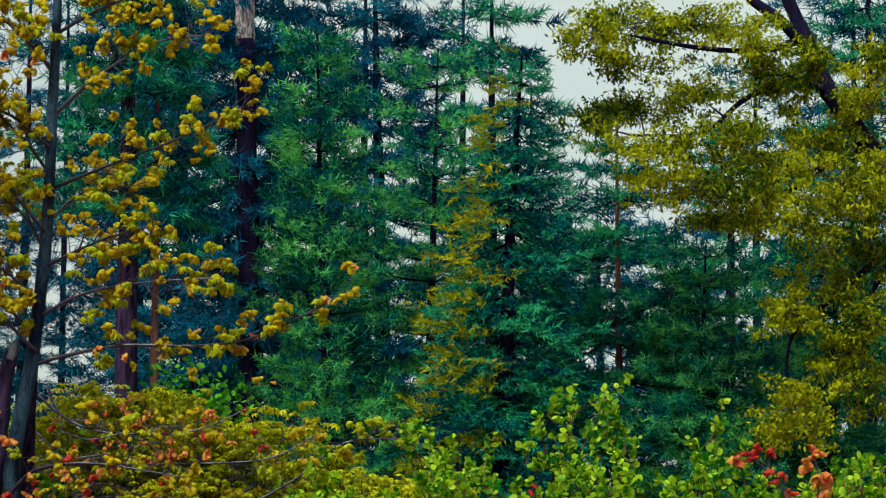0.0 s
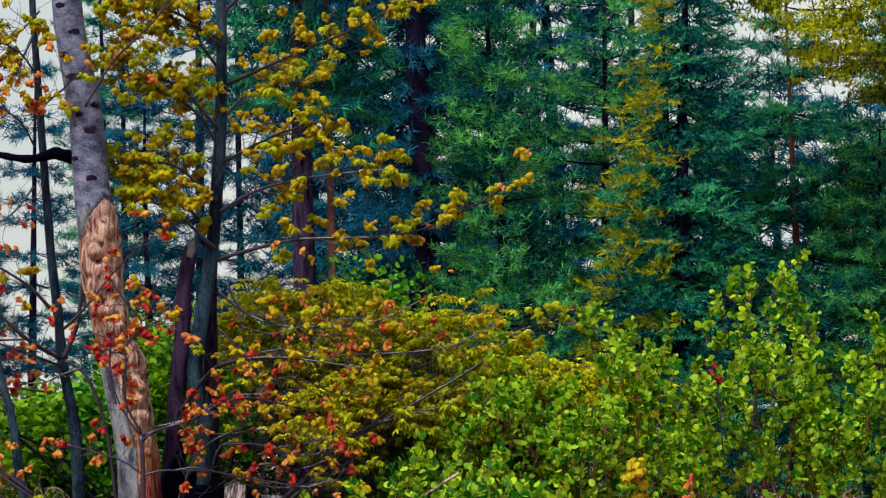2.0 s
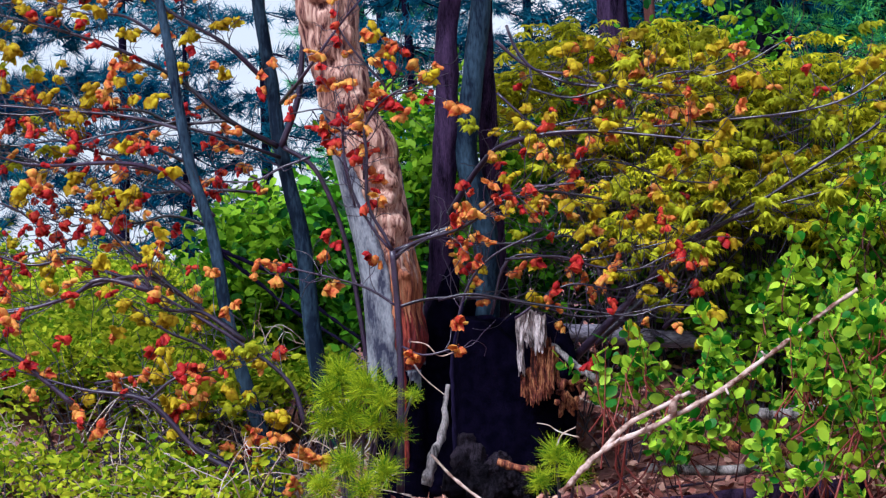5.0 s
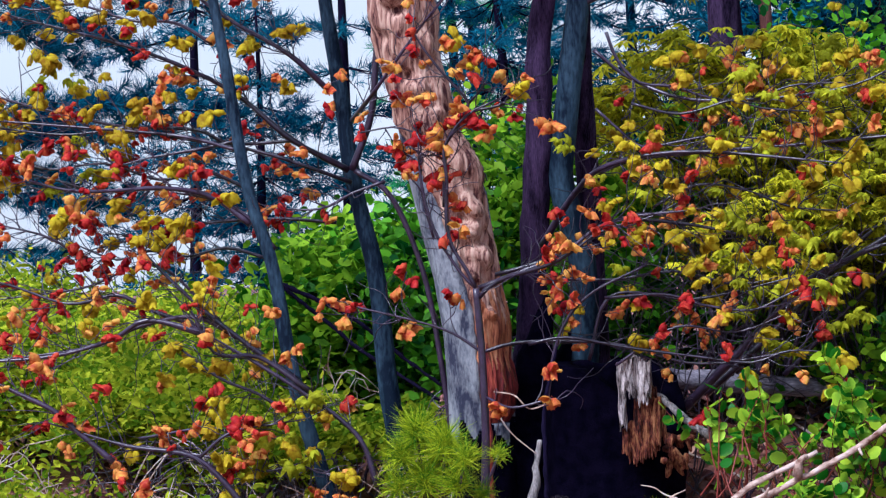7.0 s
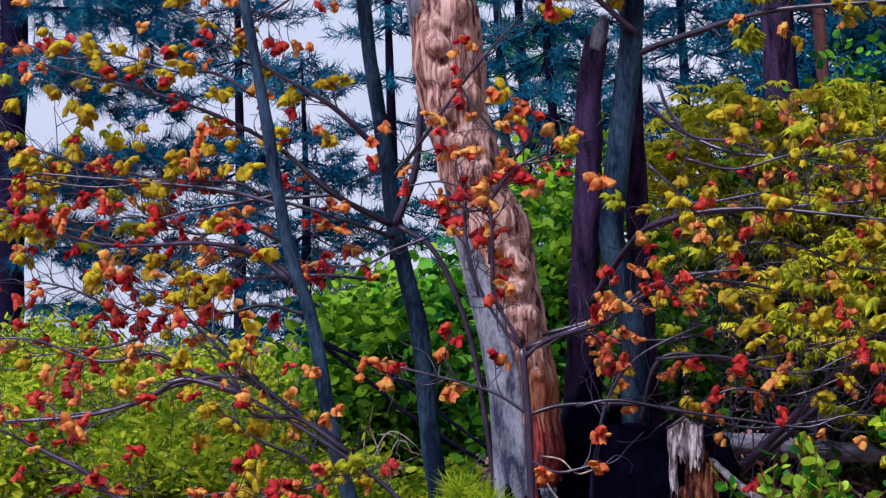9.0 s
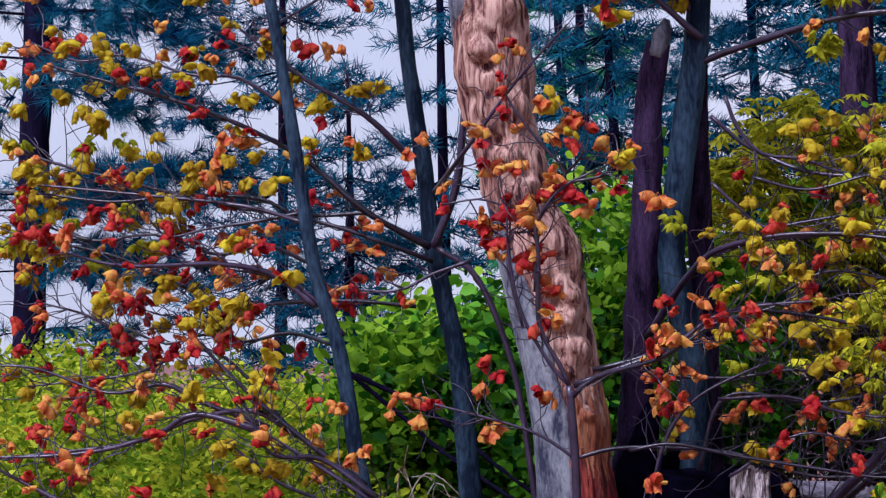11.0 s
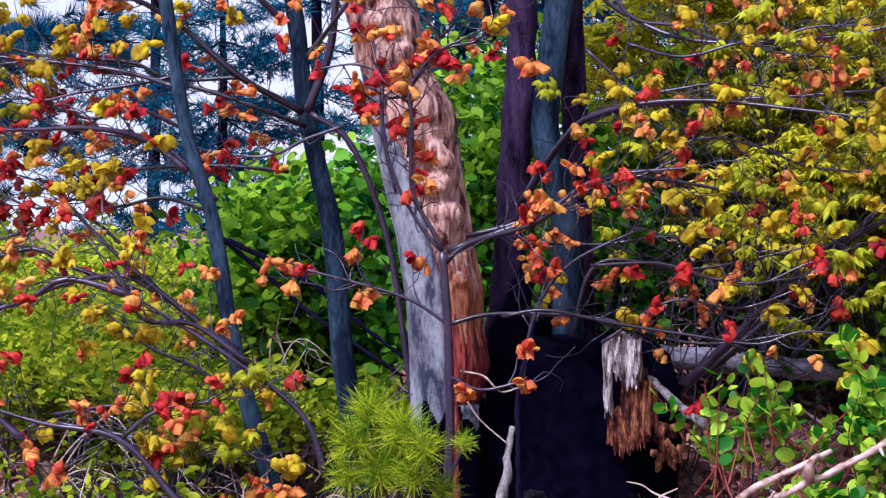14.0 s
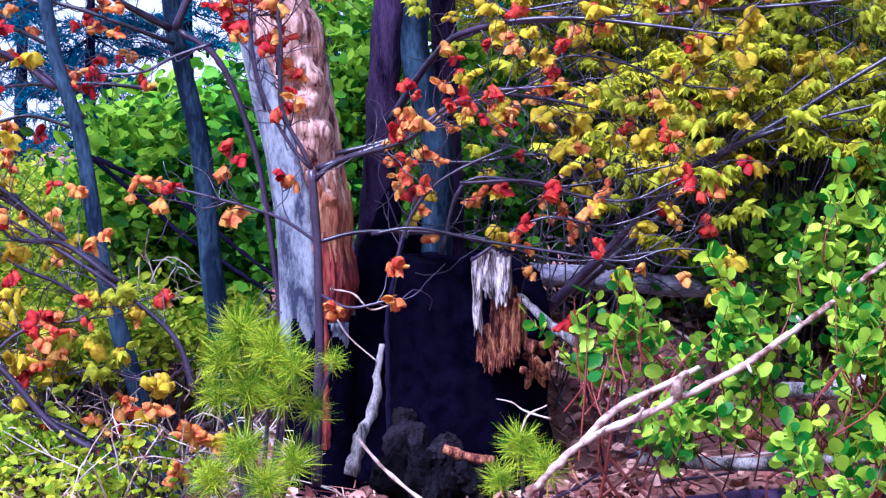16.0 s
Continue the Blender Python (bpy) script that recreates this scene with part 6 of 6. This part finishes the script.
    for x, y, z, rw, rh in over + east:
        h, spots = Heap(), []
        centre = np.array((x, y, z))
        start = wood[np.argmin(np.linalg.norm(wood - centre, axis=1))]
        h.add(tube([start, (start + centre) / 2 + rng.normal(0, 0.04, 3), centre], (0.010, 0.004), 5, 0.06, 0.3, 1, 9, cap=False))
        for k in range(int(60 * (rw + rh))):
            d = rng.normal(0, 0.5, 3) * (rw, 0.26, rh)
            tip = centre + d
            h.add(tube([centre + d * 0.25, centre + d * 0.6 + rng.normal(0, 0.025, 3), tip], (0.004, 0.0015), 4, 0.07, 0, 0, cap=False))
            spots.append(tip)
        part("branch", h.mesh("branch", TWIG_BARK), root)
        spots = np.array(spots)
        m = len(spots) * 50
        places = spots[rng.integers(0, len(spots), m)] + rng.normal(0, 1, (m, 3)) * (0.05, 0.05, 0.026)
        d = rng.normal(0, 1, (m, 3))
        d[:, 2] -= 0.6
        ob = part("foliage", scatter_mesh("foliage", *BLADE, places, aimed(d, rng), rng.uniform(0.032, 0.065, m), OAK_LEAF), root)
        tagged(ob, kind="stuff")


olive_tree()


# ---- young pine at the foot of the snag ----
def young_pine(label, brushes, seed, foot):
    root = base_at("young_pine", label, "tree", foot)
    rng = np.random.default_rng(seed)
    f0 = np.array(foot)
    h = Heap()
    for at, lg, n in brushes:
        lg, n = lg * 0.82, int(n * 1.9)
        at = np.array(at)
        h.add(tube([(0, 0, 0), (at - f0) * 0.6 + (0, 0.03, 0), at - f0], (0.012, 0.006), 6, 0.05, 0.1, seed))
        d = rng.normal(0, 1, (n, 3))
        d[:, 2] = d[:, 2] * 0.8 + 0.3
        places = at - f0 + rng.normal(0, 0.012, (n, 3)) + np.outer(rng.uniform(-0.5, 0.5, n), (0, 0, lg * 0.5))
        tv = [(0, -0.010, 0), (0, 0.010, 0), (0.6, 0.009, -0.02), (1, 0, -0.08), (0.6, -0.009, -0.02)]
        tf = [(0, 1, 2), (0, 2, 4), (4, 2, 3)]
        ob = part("needles", scatter_mesh("needles", tv, tf, places, aimed(d, rng), lg * rng.uniform(0.6, 1.1, n), NEEDLE_YOUNG), root)
        tagged(ob, kind="stuff")
    part("stem", h.mesh("stem", TWIG_BARK), root)


young_pine("young pine with bright yellow-green needles", [((-3.462, 21.2, 0.483), 0.16, 300), ((-3.34, 21.15, 0.427), 0.16, 300), ((-3.525, 21.2, 0.381), 0.16, 280), ((-3.435, 21.2, 0.28), 0.16, 280), ((-3.548, 21.2, 0.259), 0.14, 220),
            ((-3.25, 21.1, 0.372), 0.14, 220), ((-3.302, 21.15, 0.265), 0.14, 220), ((-3.143, 21.3, 0.371), 0.08, 140), ((-3.2, 21.2, 0.209), 0.11, 180)], 5, ground_under((-3.441, 21.3, -0.081)))
young_pine("small pine seedling with bright needles", [((-3.418, 21, 0.083), 0.14, 300), ((-3.237, 21, 0.043), 0.14, 260), ((-3.532, 21, -0.018), 0.14, 260), ((-3.329, 20.95, -0.03), 0.14, 260)], 6, ground_under((-3.382, 21, -0.158)))
young_pine("pine seedling half hidden by leaves", [((-2.448, 21.1, 0.093), 0.13, 280), ((-2.349, 21, 0.028), 0.13, 260), ((-2.508, 21, -0.013), 0.11, 200)], 7, ground_under((-2.431, 21.1, -0.126)))


# ---- litter on the forest floor ----
def litter():
    rng = np.random.default_rng(12)
    n = 26000
    xy = np.stack([rng.uniform(-8, 2.5, n), rng.uniform(19.6, 28, n)], 1)
    z = np.array([ground_height(x, y) for x, y in xy]) + rng.uniform(0.0, 0.05, n)
    tv = [(-0.5, -0.02, 0), (0.5, -0.014, 0.03), (0.5, 0.014, 0.03), (-0.5, 0.02, 0)]
    ob = new("needle_litter", scatter_mesh("needle_litter", tv, [(0, 1, 2, 3)], np.column_stack([xy, z]), turns(rng, n, 0.3), rng.uniform(0.05, 0.2, n), LITTER))
    tagged(ob, "scattered dead needles and twigs on the ground", "litter", kind="stuff")
    n = 9000
    xy = np.stack([rng.uniform(-5.5, 1, n), rng.uniform(20.6, 24.5, n)], 1)
    z = np.array([ground_height(x, y) for x, y in xy]) + rng.uniform(0.01, 0.05, n)
    ob = new("leaf_litter", scatter_mesh("leaf_litter", HEX[0], HEX[1], np.column_stack([xy, z]), turns(rng, n, 0.5), rng.uniform(0.03, 0.08, n), DEAD_LEAF))
    tagged(ob, "dead tan and pinkish leaves strewn over the ground", "litter", kind="stuff")


litter()


# ---- bare twiggy undergrowth ----
def dead_shrub(foot, reach, height, count, seed, material):
    rng = random.Random(seed)
    foot = Vector(foot)
    root = base_at("dead_shrub", "leafless dead shrub of thin arching twigs", "shrub", tuple(foot), group="dead shrubs")
    for k in range(count):
        a, lg, hh = rng.uniform(0, 6.28), reach * rng.uniform(0.4, 1.1), height * rng.uniform(0.4, 1.1)
        out = Vector((math.cos(a), 0.5 * math.sin(a), 0))
        st = Vector((rng.gauss(0, 0.08), rng.gauss(0, 0.08), 0))
        pts = [st, st + out * lg * 0.25 + Vector((rng.gauss(0, 0.02), 0, hh * 0.55)), st + out * lg * 0.65 + Vector((rng.gauss(0, 0.03), 0, hh)), st + out * lg + Vector((rng.gauss(0, 0.04), 0, hh * rng.uniform(0.5, 1.05)))]
        h = Heap()
        h.add(tube(pts, (0.0055, 0.002), 5, 0.05, 0.1, k, 10, cap=False))
        for j in range(3):
            q = pts[2] + (pts[3] - pts[2]) * rng.uniform(-0.3, 0.8)
            e = q + Vector((rng.gauss(0, 0.1), rng.gauss(0, 0.06), rng.gauss(0.02, 0.09)))
            h.add(tube([q, (q + e) / 2 + Vector((rng.gauss(0, 0.015), 0, rng.gauss(0, 0.015))), e], (0.003, 0.0014), 4, 0.05, 0, 0, cap=False))
        part("twig", h.mesh("twig", material), root)


dead_shrub(ground_under((-3.957, 22.4, 0.121)), 0.75, 0.75, 22, 1, TWIG_BARK)
dead_shrub(ground_under((-3.952, 21.7, 0.073)), 0.6, 0.45, 16, 2, STICK)
dead_shrub(ground_under((-4.423, 21.9, 0.046)), 0.7, 0.5, 16, 3, TWIG_BARK)
dead_shrub(ground_under((-2.305, 22.6, 0.1)), 0.7, 0.6, 16, 5, TWIG_BARK)
dead_shrub(ground_under((-4.256, 22.9, 0.394)), 0.5, 0.7, 12, 6, STICK)
dead_shrub(ground_under((-4.7, 21.8, 0)), 0.9, 0.55, 18, 7, TWIG_BARK)
dead_shrub(ground_under((-4.2, 21.3, 0)), 0.8, 0.40, 16, 8, STICK)
dead_shrub(ground_under((-3.75, 21.9, 0)), 0.5, 0.65, 12, 9, STICK)
dead_shrub(ground_under((-5.2, 22.2, 0)), 0.9, 0.65, 16, 10, STICK)
dead_shrub(ground_under((-2.6, 22.9, 0)), 0.9, 1.1, 18, 12, TWIG_BARK)


# ---- loose twigs lying about ----
rng_twigs = random.Random(21)
for k in range(90):
    x, y = rng_twigs.uniform(-5.4, -0.6), rng_twigs.uniform(20.9, 24.0)
    ang, lg = rng_twigs.uniform(0, 3.14), rng_twigs.uniform(0.2, 0.7)
    dx, dy = math.cos(ang) * lg / 2, math.sin(ang) * lg / 2
    pts = [(x - dx, y - dy, ground_height(x - dx, y - dy) + 0.012), (x + rng_twigs.uniform(-0.04, 0.04), y, ground_height(x, y) + rng_twigs.uniform(0.02, 0.08)), (x + dx, y + dy, ground_height(x + dx, y + dy) + rng_twigs.uniform(0.01, 0.12))]
    ob = tagged(new("twig", mesh_of("twig", *tube(pts, (0.009, 0.004), 6, 0.06, 0.3, k, 20), rng_twigs.choice((STICK, TWIG_BARK, RED_WOOD, STICK)))), "fallen dead twig lying on the litter", "twig", "fallen twigs")
